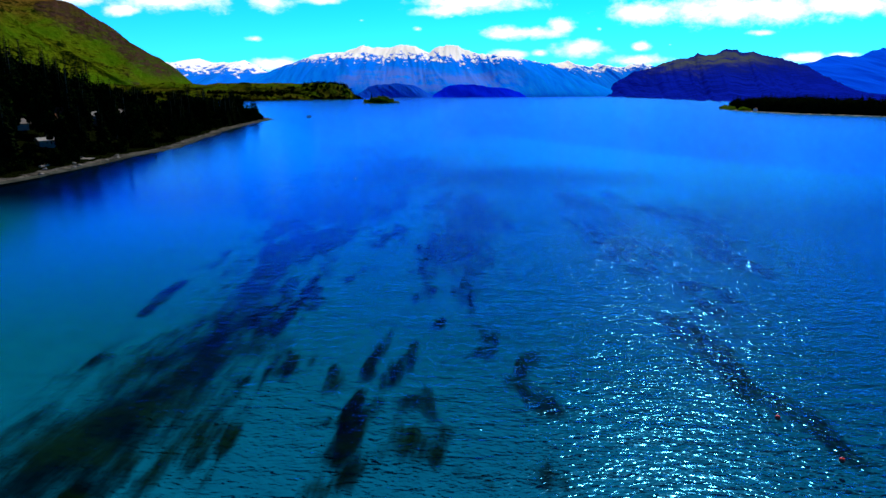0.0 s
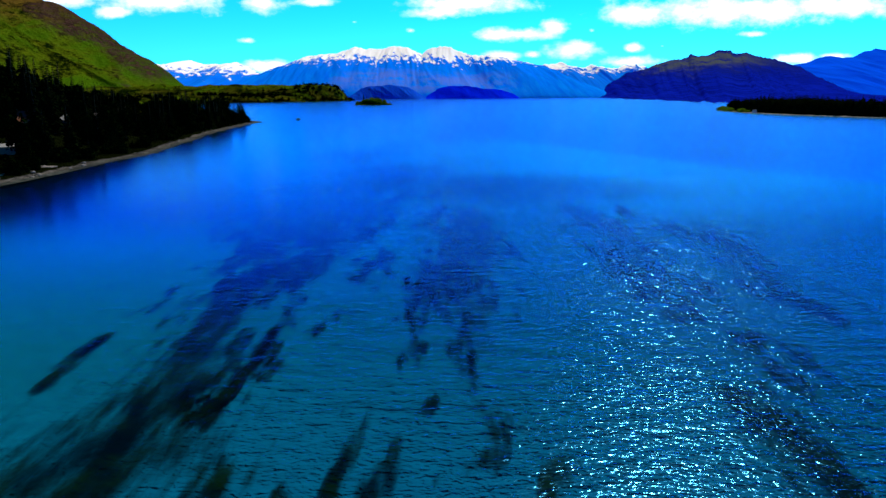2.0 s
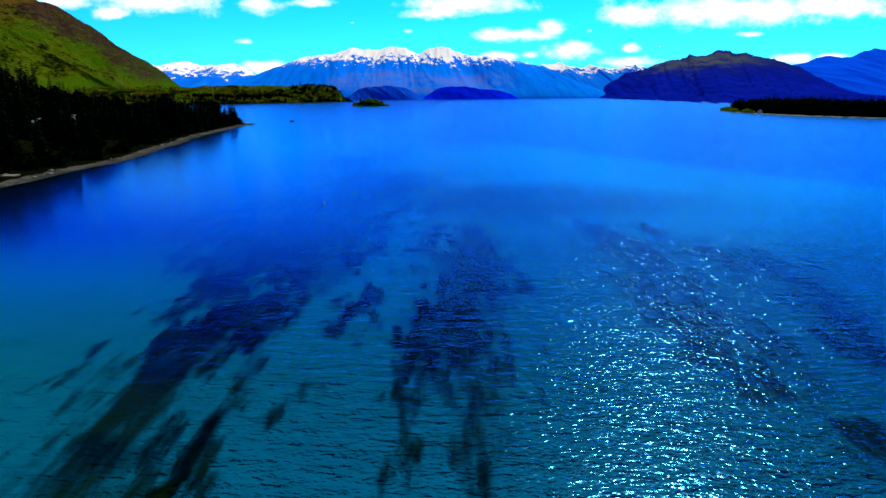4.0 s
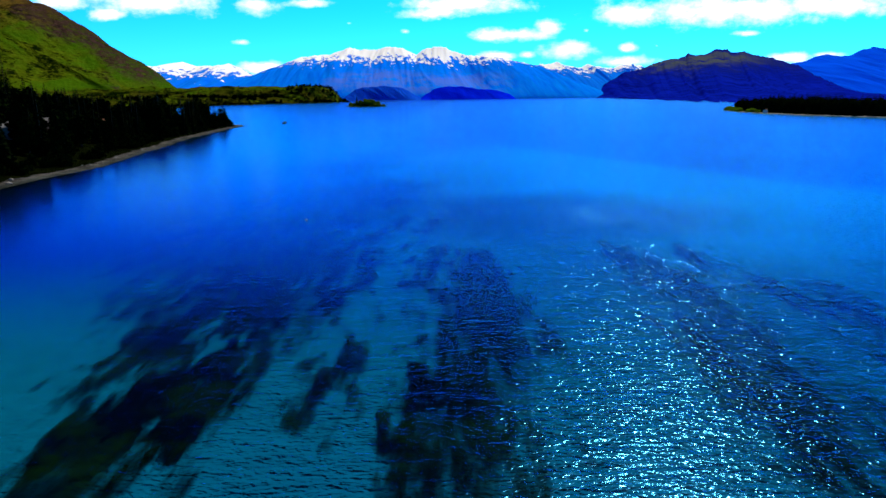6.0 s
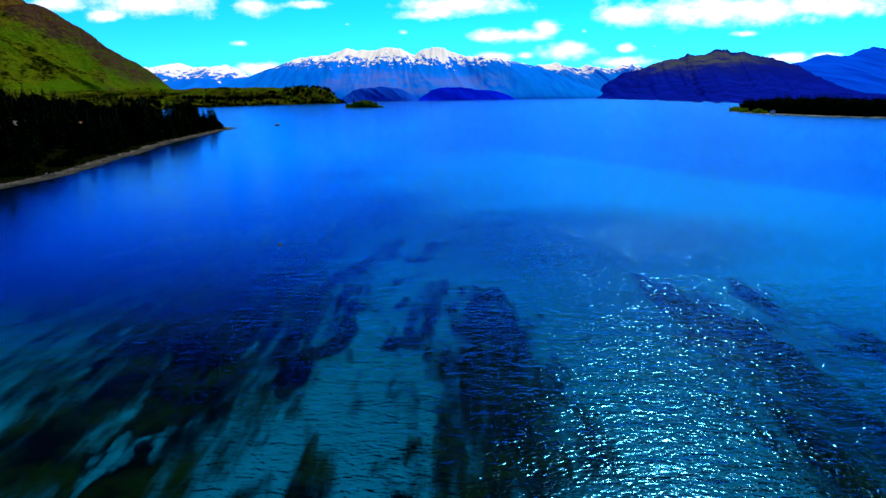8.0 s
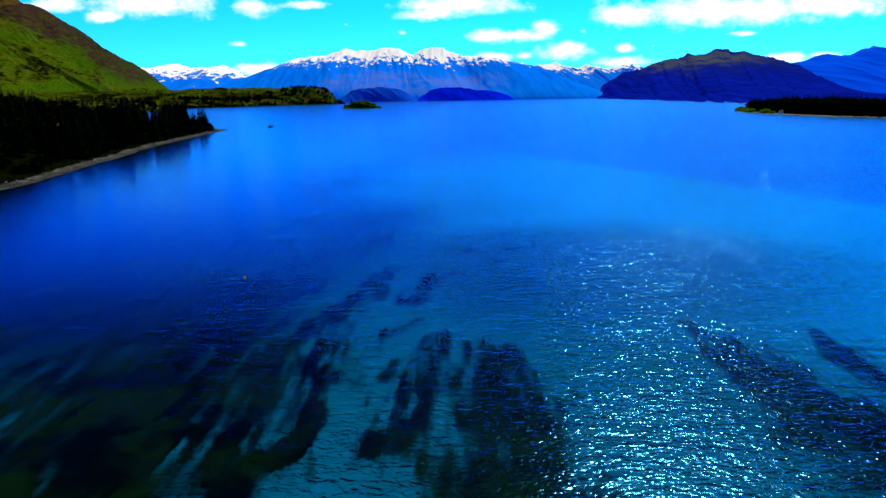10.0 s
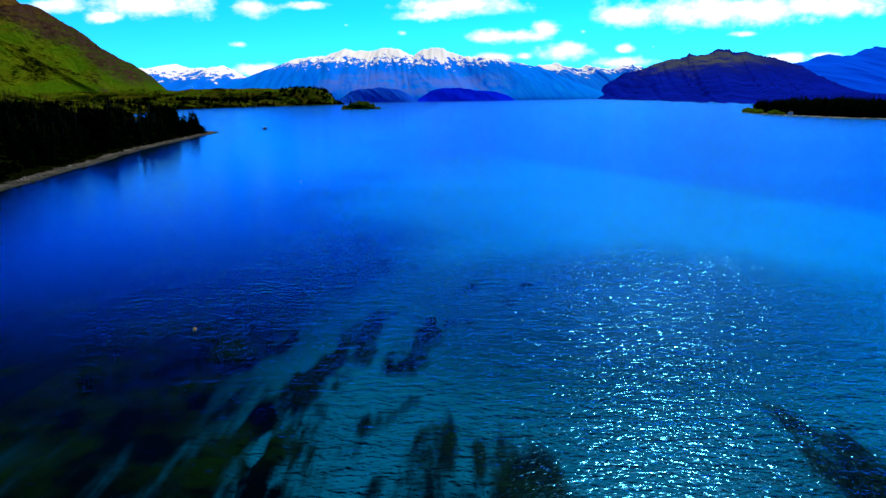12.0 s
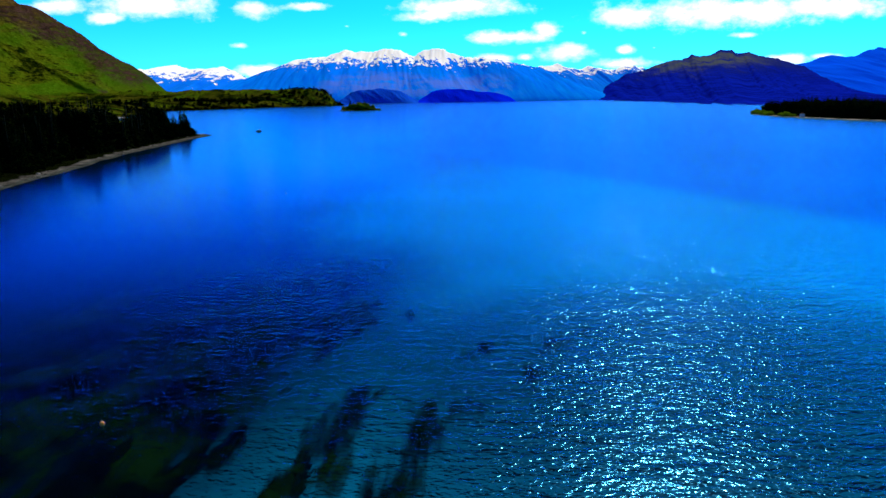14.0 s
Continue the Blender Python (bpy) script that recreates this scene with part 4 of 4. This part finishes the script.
# ---- houses among the trees ----
def house(x, y, size, style):
    turn = math.atan2(y - 60, x) + math.pi / 2 + random.uniform(-0.35, 0.35)
    z = float(land_z(x, y)) - 0.4
    looks = {
        "a": ("pale rendered house with a low grey roof", RENDER_WALL, ROOF_PALE, 0.22),
        "b": ("timber house with a dark gabled roof", TIMBER_WALL, ROOF_DARK, 0.45),
        "c": ("small white house among dark trees", RENDER_WALL, ROOF_DARK, 0.35),
        "d": ("white two-storey house among trees", RENDER_WALL, ROOF_PALE, 0.3),
        "e": ("timber house with a rust-red roof", TIMBER_WALL, ROOF_RED, 0.4),
        "f": ("long low shed with a pale metal roof", RENDER_WALL, ROOF_PALE, 0.16),
    }
    label, wall_mat, roof_mat, pitch = looks[style]
    home = thing("house", label, "house", "houses above the beach", Matrix.LocRotScale((x, y, z), Euler((0, 0, turn)), None))
    wide, deep, tall = size, size * 0.62, (5.4 if style == "d" else 3.2)
    ridge = deep / 2 * pitch * 2
    bm = bmesh.new()
    box(bm, -wide / 2, -deep / 2, 0, wide / 2, deep / 2, tall)
    v = [bm.verts.new(p) for p in ((-wide / 2, -deep / 2, tall), (-wide / 2, deep / 2, tall), (-wide / 2, 0, tall + ridge),
                                   (wide / 2, -deep / 2, tall), (wide / 2, deep / 2, tall), (wide / 2, 0, tall + ridge))]
    bm.faces.new((v[0], v[2], v[1]))
    bm.faces.new((v[3], v[4], v[5]))
    part("wall", bm, wall_mat, home)
    bm = bmesh.new()
    eave, over, thick = 0.6, 0.5, 0.18
    slope = ridge / (deep / 2)
    for s in (-1, 1):
        a = [(-wide / 2 - over, s * (deep / 2 + eave), tall - eave * slope + 0.03), (wide / 2 + over, s * (deep / 2 + eave), tall - eave * slope + 0.03),
             (wide / 2 + over, 0, tall + ridge + 0.03), (-wide / 2 - over, 0, tall + ridge + 0.03)]
        low = [bm.verts.new(p) for p in a]
        top = [bm.verts.new((p[0], p[1], p[2] + thick)) for p in a]
        bm.faces.new(low)
        bm.faces.new(top)
        for k in range(4):
            bm.faces.new((low[k], low[(k + 1) % 4], top[(k + 1) % 4], top[k]))
    bmesh.ops.recalc_face_normals(bm, faces=bm.faces[:])
    roof = part("roof", bm, roof_mat, home)
    if style in "bce":
        bm = bmesh.new()
        box(bm, wide * 0.2, -0.3, tall + ridge * 0.6, wide * 0.2 + 0.7, 0.4, tall + ridge + 1.0, 0.04)
        part("chimney", bm, CONCRETE, roof)
    floors = (0.9, 3.5) if style == "d" else (0.9,)
    for sill in floors:
        for k in (-0.32, -0.05, 0.3):
            bm = bmesh.new()
            cx = wide * k
            box(bm, cx - 0.85, -deep / 2 - 0.06, sill, cx + 0.85, -deep / 2 + 0.02, sill + 1.4, 0.02)
            win = part("window", bm, FRAME, home)
            for s in (-1, 1):
                bm = bmesh.new()
                box(bm, cx + s * 0.41 - 0.36, -deep / 2 - 0.075, sill + 0.08, cx + s * 0.41 + 0.36, -deep / 2 - 0.06, sill + 1.32)
                part("pane", bm, GLASS, win)
    bm = bmesh.new()
    box(bm, wide * 0.12 - 0.45, -deep / 2 - 0.05, 0.4, wide * 0.12 + 0.45, -deep / 2 + 0.02, 2.5, 0.02)
    part("door", bm, DOOR, home)
    return home


for hx0, hy0, size, style in HOUSES:
    house(hx0, hy0, size * 1.15, style)


# ---- on the beach and on the water ----
def beach_wall():
    wall = thing("slipway", "pale concrete slipway edge above the shingle beach", "slipway", "",
                 pose(float(shore_x(262)) - 9.5, 262, float(land_z(float(shore_x(262)) - 9.5, 262)), 0, 0, 94))
    bm = bmesh.new()
    box(bm, -17, -0.5, -0.6, 17, 0.5, 0.5, 0.08)
    part("kerb", bm, CONCRETE, wall)
    bm = bmesh.new()
    box(bm, 13, -4.0, -0.6, 18, 3.5, 0.12, 0.06)
    part("ramp", bm, CONCRETE, wall)


beach_wall()


def beach_hut(x, y):
    hut = thing("beach_hut", "small pale hut with a rust roof on the headland beach", "hut", "", pose(x, y, float(head_z(x, y)) - 0.1, 0, 0, 62) @ Matrix.Diagonal((1.5, 1.5, 1.4, 1.0)))
    bm = bmesh.new()
    box(bm, -2.2, -1.7, 0, 2.2, 1.7, 2.3, 0.05)
    part("wall", bm, CABIN, hut)
    bm = bmesh.new()
    rows = [[bm.verts.new((sx * 2.6, y0, z0)) for sx in (-1, 1)] for y0, z0 in ((-2.1, 2.2), (0, 3.3), (2.1, 2.2), (0, 3.12))]
    for a, b in ((0, 1), (1, 2), (2, 3), (3, 0)):
        bm.faces.new((rows[a][0], rows[a][1], rows[b][1], rows[b][0]))
    part("roof", bm, ROOF_RED, hut)
    bm = bmesh.new()
    box(bm, -0.5, -1.76, 0.1, 0.5, -1.7, 2.0, 0.02)
    part("door", bm, DOOR, hut)


beach_hut(float(head_x(935)) + 8.0, 935)


def boulder(x, y, z, size, seed):
    rnd2 = random.Random(seed)
    bm = bmesh.new()
    bmesh.ops.create_icosphere(bm, subdivisions=2, radius=size)
    for v in bm.verts:
        v.co *= 1 + 0.35 * noise.noise(v.co * (1.3 / size) + Vector((seed, 0, 0)))
        v.co.z *= 0.6
    ob = part("boulder", bm, ROCK, None, "weathered grey boulder at the water's edge", True)
    ob.location, ob.rotation_euler = (x, y, z), (0, 0, rnd2.uniform(0, 6))
    tagged(ob, category="rock", group="boulders on the shore")


for k in range(46):
    y = rnd.uniform(200, 735) if k > 16 else rnd.uniform(715, 740)
    x = float(shore_x(y)) - rnd.uniform(-2.0, 5.0)
    boulder(x, y, float(land_z(x, y)) + 0.1, rnd.uniform(0.35, 1.0), k)


def buoy(x, y, size, mat, label):
    b = thing("mooring_buoy", label, "buoy", "mooring buoys", pose(x, y, 0, 4, -3, 0))
    bm = bmesh.new()
    prof = [(0.05, -0.5), (0.32, -0.42), (0.47, -0.2), (0.5, 0.0), (0.47, 0.2), (0.34, 0.4), (0.14, 0.5)]
    lathe(bm, [(r * size, z * size + 0.12 * size) for r, z in prof])
    part("float", bm, mat, b, smooth=True)
    bm = bmesh.new()
    lathe(bm, [(0.07 * size, 0.6 * size), (0.05 * size, 0.85 * size), (0.09 * size, 0.88 * size), (0.09 * size, 0.98 * size)], 8)
    part("eye", bm, STEEL, b)


buoy(27.8, 54.0, 0.42, RED_BUOY, "round red mooring buoy floating on the lake")
buoy(29.4, 47.2, 0.4, RED_BUOY, "round red mooring buoy floating on the lake")
buoy(-30.3, 216.4, 0.4, ORANGE_BUOY, "round orange mooring buoy floating on the lake")
buoy(-47.0, 364.3, 0.36, ORANGE_BUOY, "round orange mooring buoy floating on the lake")


def boat(x, y, turn, label):
    b = thing("motor_boat", label, "boat", "moored boats", pose(x, y, 0, 0, 0, turn))
    bm = bmesh.new()
    loops = []
    for k in range(9):
        f = k / 8
        half = 1.1 * (1 - f ** 3) + 0.02
        loops.append([bm.verts.new((-3 + 6.2 * f, s * half * q, z)) for s, q, z in ((-1, 1, 0.75 + 0.25 * f), (-1, 0.75, -0.2), (0, 0, -0.35 + 0.3 * f ** 2), (1, 0.75, -0.2), (1, 1, 0.75 + 0.25 * f))])
    for a, c in zip(loops, loops[1:]):
        for k in range(4):
            bm.faces.new((a[k], a[k + 1], c[k + 1], c[k]))
        bm.faces.new((a[4], a[0], c[0], c[4]))
    bm.faces.new(loops[0])
    bmesh.ops.recalc_face_normals(bm, faces=bm.faces[:])
    part("hull", bm, HULL, b)
    bm = bmesh.new()
    box(bm, -0.8, -0.8, 0.8, 1.1, 0.8, 1.75, 0.15)
    cab = part("cabin", bm, CABIN, b)
    bm = bmesh.new()
    box(bm, 1.1, -0.65, 1.15, 1.13, 0.65, 1.6)
    part("windscreen", bm, GLASS, cab)


boat(-159.0, 766.0, 65, "dark red motor boat moored off the point")


# ---- water weed on the bed: ragged drifts of low mounds ----
def weed_bed(*line):
    """A drift of weed along a line of (x, y, width)."""
    pts = np.array(line, float)
    seg = np.hypot(np.diff(pts[:, 0]), np.diff(pts[:, 1]))
    at = np.concatenate([[0], np.cumsum(seg)])
    length, wide = at[-1], pts[:, 2].max()
    rows = int((length + wide + 5) / 0.6) + 3
    cols = int((2.6 * wide + 4.0) / 0.4) + 3
    along, side = np.meshgrid(np.linspace(-0.5 * wide - 2.5, length + 0.5 * wide + 2.5, rows), np.linspace(-1, 1, cols), indexing="ij")
    cx, cy, cw = (np.interp(along, at, pts[:, k]) for k in range(3))
    tx, ty = (np.interp(along, at[:-1] + seg / 2, np.diff(pts[:, q]) / seg) if len(seg) > 1 else np.full(along.shape, (np.diff(pts[:, q]) / seg)[0]) for q in (0, 1))
    past = np.minimum(along, 0) + np.maximum(along - length, 0)
    off = side * (1.3 * cw + 2.0)
    x, y = cx + tx * past - ty * off, cy + ty * past + tx * off
    reach = np.hypot(off / (0.5 * cw), past / (0.35 * cw + 0.8))
    # combed out along the wind, frayed at the edge, opening into gaps
    field = 0.75 * fbm(x / 2.4, y / 13.0, 4) + 0.6 * fbm(x / 1.1, y / 4.5, 4)
    thick = np.clip(0.32 + 0.045 * cw, 0.38, 0.92) - 0.62 * reach ** 1.25 + np.clip(1.35 - 0.06 * cw, 0.7, 1.2) * field
    z = -0.78 + 0.32 * np.clip(thick, 0, 1)
    keep = thick > -1.0
    index = -np.ones(x.shape, int)
    index[keep] = np.arange(int(keep.sum()))
    a, b, c, d = index[:-1, :-1], index[1:, :-1], index[1:, 1:], index[:-1, 1:]
    whole = (a >= 0) & (b >= 0) & (c >= 0) & (d >= 0)
    faces = np.stack([a[whole], d[whole], c[whole], b[whole]], -1).tolist()
    ob = mesh_object("water_weed", np.stack([x[keep], y[keep], z[keep]], -1).tolist(), faces, WEED)
    density = ob.data.attributes.new("weed_cover", "FLOAT", "POINT")
    density.data.foreach_set("value", thick[keep].astype(np.float32))
    return tagged(ob, "dark drift of water weed on the lake bed", "water weed", "weed drifts on the lake bed", "stuff")


# the models of the far woods are not trees of the place
for k in ("far_pine", "far_fir", "far_oak", "far_bush"):
    for ob in (*PROTO[k].children, PROTO[k]):
        bpy.data.objects.remove(ob)


weed_bed((-29.9, 42.9, 7), (-28.8, 45.0, 11), (-26.3, 57.8, 12), (-25.7, 80.0, 11), (-28.0, 114.4, 9), (-28.7, 153.3, 9))
weed_bed((-20.5, 77.0, 2.5), (-21.7, 85.7, 3), (-23.6, 118.8, 3), (-27.6, 169.4, 3.5))
weed_bed((-37.8, 84.4, 1.2), (-38.1, 95.9, 1.6))
weed_bed((-35.2, 69.2, 1.2), (-34.6, 71.3, 1.2))
weed_bed((-37.5, 106.5, 1.2), (-37.3, 113.5, 1.4))
weed_bed((-24.6, 42.6, 3), (-22.1, 43.7, 6), (-20.9, 45.5, 5))
weed_bed((-18.3, 48.4, 2), (-17.1, 52.0, 3.2))
weed_bed((-19.2, 63.0, 2), (-16.1, 65.8, 3.5), (-15.4, 70.6, 2))
weed_bed((-6.6, 54.2, 3), (-4.6, 58.1, 4.5), (-2.3, 58.7, 2))
weed_bed((-5.8, 48.6, 3), (-3.9, 51.3, 4.5))
weed_bed((-8.1, 49.4, 2), (-6.6, 52.7, 3))
weed_bed((-8.5, 54.7, 1.2), (-7.8, 58.0, 1.2))
weed_bed((-7.6, 44.2, 2), (-5.7, 47.6, 1.6))
weed_bed((-5.0, 62.4, 1.6), (-4.3, 67.5, 2.2), (-3.2, 74.3, 1.6))
weed_bed((-7.2, 65.2, 1.4), (-6.4, 77.1, 1.2))
weed_bed((-0.8, 57.0, 1.2), (-0.9, 59.9, 1.2))
weed_bed((-2.0, 52.2, 1.4), (-0.9, 49.5, 1.6))
weed_bed((7.5, 61.3, 2.4), (9.2, 57.7, 2))
weed_bed((7.3, 65.4, 1.6), (9.5, 70.0, 1.8))
weed_bed((12.4, 64.0, 1.6), (14.4, 69.3, 2))
weed_bed((5.3, 75.3, 2.2), (6.8, 79.3, 2))
weed_bed((1.8, 68.3, 2), (3.9, 70.8, 2))
weed_bed((3.1, 45.5, 1.4), (2.5, 46.2, 1.4))
weed_bed((8.4, 46.3, 2), (9.4, 44.8, 2))
weed_bed((-10.1, 61.1, 1.6), (-10.8, 65.2, 1.4))
weed_bed((28.5, 81.6, 5), (28.8, 65.6, 4), (30.2, 56.8, 4), (30.9, 49.1, 4))
weed_bed((34.8, 95.5, 4), (33.2, 86.2, 3))
weed_bed((-3.7, 88.4, 2), (-2.4, 93.8, 2), (-4.3, 106.7, 2))
weed_bed((-39.2, 106.6, 1.2), (-37.7, 112.5, 2), (-38.2, 119.2, 2.2))
weed_bed((-38.9, 90.1, 1.6), (-38.7, 97.7, 2.4))
weed_bed((-33.0, 94.3, 1.4), (-32.3, 99.2, 1.6))
weed_bed((-49.4, 118.1, 1.6), (-48.6, 119.3, 1.6))
weed_bed((-18.5, 82.1, 1.5), (-18.8, 90.0, 2.4), (-18.8, 99.1, 3), (-20.0, 113.4, 3.5), (-23.9, 134.8, 4), (-25.8, 159.3, 6))
weed_bed((-18.4, 83.0, 1), (-16.9, 87.8, 2.2), (-17.1, 90.0, 1.8))
weed_bed((-22.8, 78.1, 2), (-21.0, 83.0, 4), (-20.3, 85.8, 3))
weed_bed((-21.0, 75.9, 1.2), (-21.3, 80.4, 1.6))
weed_bed((-13.6, 131.4, 2.5), (-8.9, 134.6, 5), (-11.8, 145.6, 3))
weed_bed((-6.3, 102.2, 1.2), (-3.1, 111.2, 2.6), (-3.4, 117.8, 2.2), (-5.6, 122.8, 1.6))
weed_bed((-3.9, 90.0, 2), (-2.9, 94.9, 2.6))
weed_bed((-4.4, 138.0, 1.4), (-1.5, 126.8, 2))
weed_bed((-8.7, 78.4, 1.4), (-8.2, 80.4, 1.4))
weed_bed((-5.8, 76.6, 1.4), (-5.7, 78.8, 1.4))
weed_bed((-2.0, 78.1, 2), (-0.8, 80.0, 2))
weed_bed((-14.6, 100.6, 3), (-13.1, 105.6, 3))
weed_bed((3.3, 83.8, 2.5), (3.2, 93.6, 5), (2.4, 105.5, 7), (3.4, 120.1, 10), (4.9, 141.5, 10), (5.9, 165.0, 10), (4.2, 186.0, 7))
weed_bed((4.4, 79.6, 3), (6.5, 76.6, 3))
weed_bed((25.4, 149.3, 3), (27.5, 131.0, 5), (30.5, 119.9, 7), (31.3, 105.4, 6))
weed_bed((41.7, 181.6, 4), (42.2, 163.4, 5))
weed_bed((34.3, 97.5, 3), (35.9, 92.2, 3.5), (34.3, 82.9, 5))
weed_bed((28.7, 82.0, 4), (29.0, 78.1, 4))
weed_bed((53.9, 163.2, 7), (51.3, 144.8, 9), (47.6, 122.3, 8), (48.9, 107.1, 7))
weed_bed((-31.5, 118.6, 5), (-33.3, 128.0, 5), (-33.4, 138.5, 6), (-33.1, 152.3, 12), (-30.9, 172.7, 24), (-26.5, 191.3, 22), (-23.3, 195.7, 16))
weed_bed((-22.3, 116.3, 4), (-21.9, 123.4, 5), (-22.4, 132.9, 7), (-22.7, 144.5, 9), (-23.1, 161.2, 14))
weed_bed((-28.6, 117.8, 4), (-29.6, 125.4, 3), (-29.8, 131.8, 3))
weed_bed((-36.4, 142.4, 1.6), (-36.2, 146.6, 2))
weed_bed((-38.0, 150.4, 1.2), (-36.7, 161.6, 1.6))
weed_bed((-54.8, 172.0, 3), (-52.9, 180.3, 5), (-52.4, 194.6, 5), (-49.9, 204.4, 3))
weed_bed((-39.6, 130.3, 2), (-39.0, 134.5, 3), (-36.5, 135.8, 2))
weed_bed((-29.4, 117.8, 3), (-26.9, 120.1, 3))
weed_bed((-14.1, 182.6, 1.6), (-15.1, 195.3, 4), (-13.6, 205.4, 4))
weed_bed((-12.0, 172.1, 1.4), (-8.2, 149.6, 1.6))
weed_bed((-10.3, 130.3, 2), (-11.1, 141.0, 3.6), (-13.7, 151.8, 2.4))
weed_bed((-14.1, 135.3, 2.2), (-12.9, 138.0, 2.2))
weed_bed((-11.9, 128.1, 1.6), (-11.8, 130.3, 2))
weed_bed((-7.6, 123.1, 1.6), (-8.6, 129.1, 1.6))
weed_bed((-13.4, 123.2, 2.4), (-13.6, 126.1, 2.6), (-12.8, 129.2, 2))
weed_bed((-9.6, 118.3, 2), (-9.3, 121.4, 2))
weed_bed((-6.7, 119.8, 1.6), (-5.1, 117.8, 2))
weed_bed((-3.3, 135.1, 1.4), (-1.8, 129.0, 1.8), (-1.0, 123.9, 1.6))
weed_bed((-5.5, 139.3, 1.6), (-4.1, 140.8, 1.6))
weed_bed((1.5, 118.1, 8), (1.8, 126.8, 8), (3.4, 139.1, 9), (3.5, 155.6, 10), (2.7, 172.0, 9), (1.8, 187.0, 6))
weed_bed((-1.2, 144.0, 1.6), (-0.0, 144.0, 1.6))
weed_bed((30.0, 191.1, 3), (31.9, 178.9, 6), (33.9, 164.6, 8), (32.1, 148.6, 10), (31.5, 138.5, 10), (32.4, 129.5, 10), (31.0, 118.4, 10))
weed_bed((25.1, 151.7, 2), (25.8, 144.2, 3), (27.6, 135.7, 4))
weed_bed((41.5, 186.3, 4), (43.6, 173.3, 5), (46.8, 164.2, 5), (50.9, 151.0, 6))
weed_bed((-16.2, 156.2, 3), (-14.5, 163.5, 3))
weed_bed((-32.6, 170.1, 12), (-31.5, 175.9, 14), (-25.1, 175.7, 18), (-17.6, 173.4, 10))
weed_bed((-40.8, 186.3, 5), (-38.9, 194.4, 6), (-38.6, 205.8, 8), (-33.0, 204.4, 3))
weed_bed((-31.8, 181.8, 6), (-29.2, 188.9, 8), (-24.6, 197.6, 6), (-19.1, 193.6, 4))
weed_bed((-19.8, 182.8, 4), (-19.1, 188.6, 5), (-17.5, 195.4, 2))
weed_bed((-11.7, 173.3, 2), (-13.2, 182.6, 2.6), (-14.0, 191.7, 3.2), (-13.9, 205.9, 2.4))
weed_bed((-10.8, 167.0, 2), (-11.2, 171.3, 2))
weed_bed((-10.5, 208.2, 1.6), (-9.4, 212.1, 2), (-8.3, 217.9, 1.6))
weed_bed((-5.2, 205.5, 2), (-2.4, 213.2, 3.2), (-0.1, 220.6, 3))
weed_bed((-6.5, 179.8, 1.4), (-5.7, 183.7, 1.4))
weed_bed((-5.8, 193.1, 2), (-4.1, 196.8, 2))
weed_bed((-0.3, 164.5, 8), (0.2, 173.0, 7), (0.3, 182.1, 6), (-0.2, 190.3, 4))
weed_bed((8.0, 169.9, 4), (11.2, 174.7, 3))
weed_bed((29.3, 193.6, 3), (31.3, 186.8, 6), (31.8, 178.6, 8), (31.9, 169.3, 9))
weed_bed((42.4, 191.3, 4), (42.7, 184.9, 5))
weed_bed((-47.9, 201.6, 2), (-44.2, 208.5, 2), (-38.9, 212.1, 2))
weed_bed((-55.4, 225.2, 5), (-51.6, 230.4, 7), (-43.6, 233.9, 4))
weed_bed((-48.9, 242.9, 3), (-45.8, 255.5, 4))
weed_bed((-40.3, 217.9, 2), (-34.3, 231.4, 8), (-28.7, 249.0, 14), (-23.7, 273.0, 14))
weed_bed((-27.0, 220.4, 3), (-19.0, 234.5, 4), (-10.9, 253.1, 4))
weed_bed((-58.8, 213.0, 6), (-56.4, 215.7, 6))
weed_bed((-39.5, 218.5, 8), (-39.9, 228.9, 10), (-36.6, 239.2, 14), (-30.6, 247.6, 12), (-25.1, 255.1, 12), (-22.3, 275.1, 10))
weed_bed((-32.4, 209.6, 12), (-27.4, 212.1, 12), (-23.7, 218.0, 12), (-19.8, 224.0, 8))
weed_bed((-49.7, 246.0, 5), (-49.5, 256.2, 6), (-48.2, 260.6, 3))
weed_bed((-20.9, 207.0, 3), (-19.8, 211.0, 4), (-18.2, 214.7, 3))
weed_bed((-20.2, 225.4, 2), (-16.3, 231.3, 2), (-12.3, 242.3, 2))
weed_bed((-10.1, 214.5, 1.6), (-8.4, 219.9, 2), (-7.2, 223.6, 1.2))
weed_bed((-9.4, 207.5, 2.2), (-9.0, 209.9, 2))
weed_bed((-13.7, 206.1, 2.6), (-13.1, 209.2, 2.6))
weed_bed((-5.1, 205.9, 2.6), (-3.8, 211.5, 3), (-1.7, 220.9, 3.4))
weed_bed((2.9, 234.9, 2.2), (4.7, 237.6, 2.2))
weed_bed((9.7, 233.7, 2.2), (11.5, 237.4, 1.8))
weed_bed((8.8, 228.8, 2.2), (10.2, 230.4, 2))
weed_bed((13.8, 237.3, 2), (15.5, 241.2, 2.4))
weed_bed((-39.2, 213.3, 7.3), (-34.9, 225.6, 12.0), (-26.2, 242.2, 10.8), (-17.6, 248.6, 5.2))
weed_bed((-30.2, 205.8, 6.9), (-25.6, 213.0, 8.5), (-19.6, 221.3, 8.2))
weed_bed((-44.3, 224.5, 3.2), (-44.9, 240.9, 4.9), (-45.0, 254.9, 4.0))
weed_bed((-25.4, 231.2, 5.1), (-16.1, 239.8, 5.7), (-7.2, 248.2, 3.1))
weed_bed((-22.8, 206.3, 3.5), (-20.3, 211.1, 4.4), (-17.1, 215.7, 3.4))
weed_bed((-11.2, 212.6, 2.6), (-10.3, 218.7, 2.8), (-8.9, 224.8, 1.9))
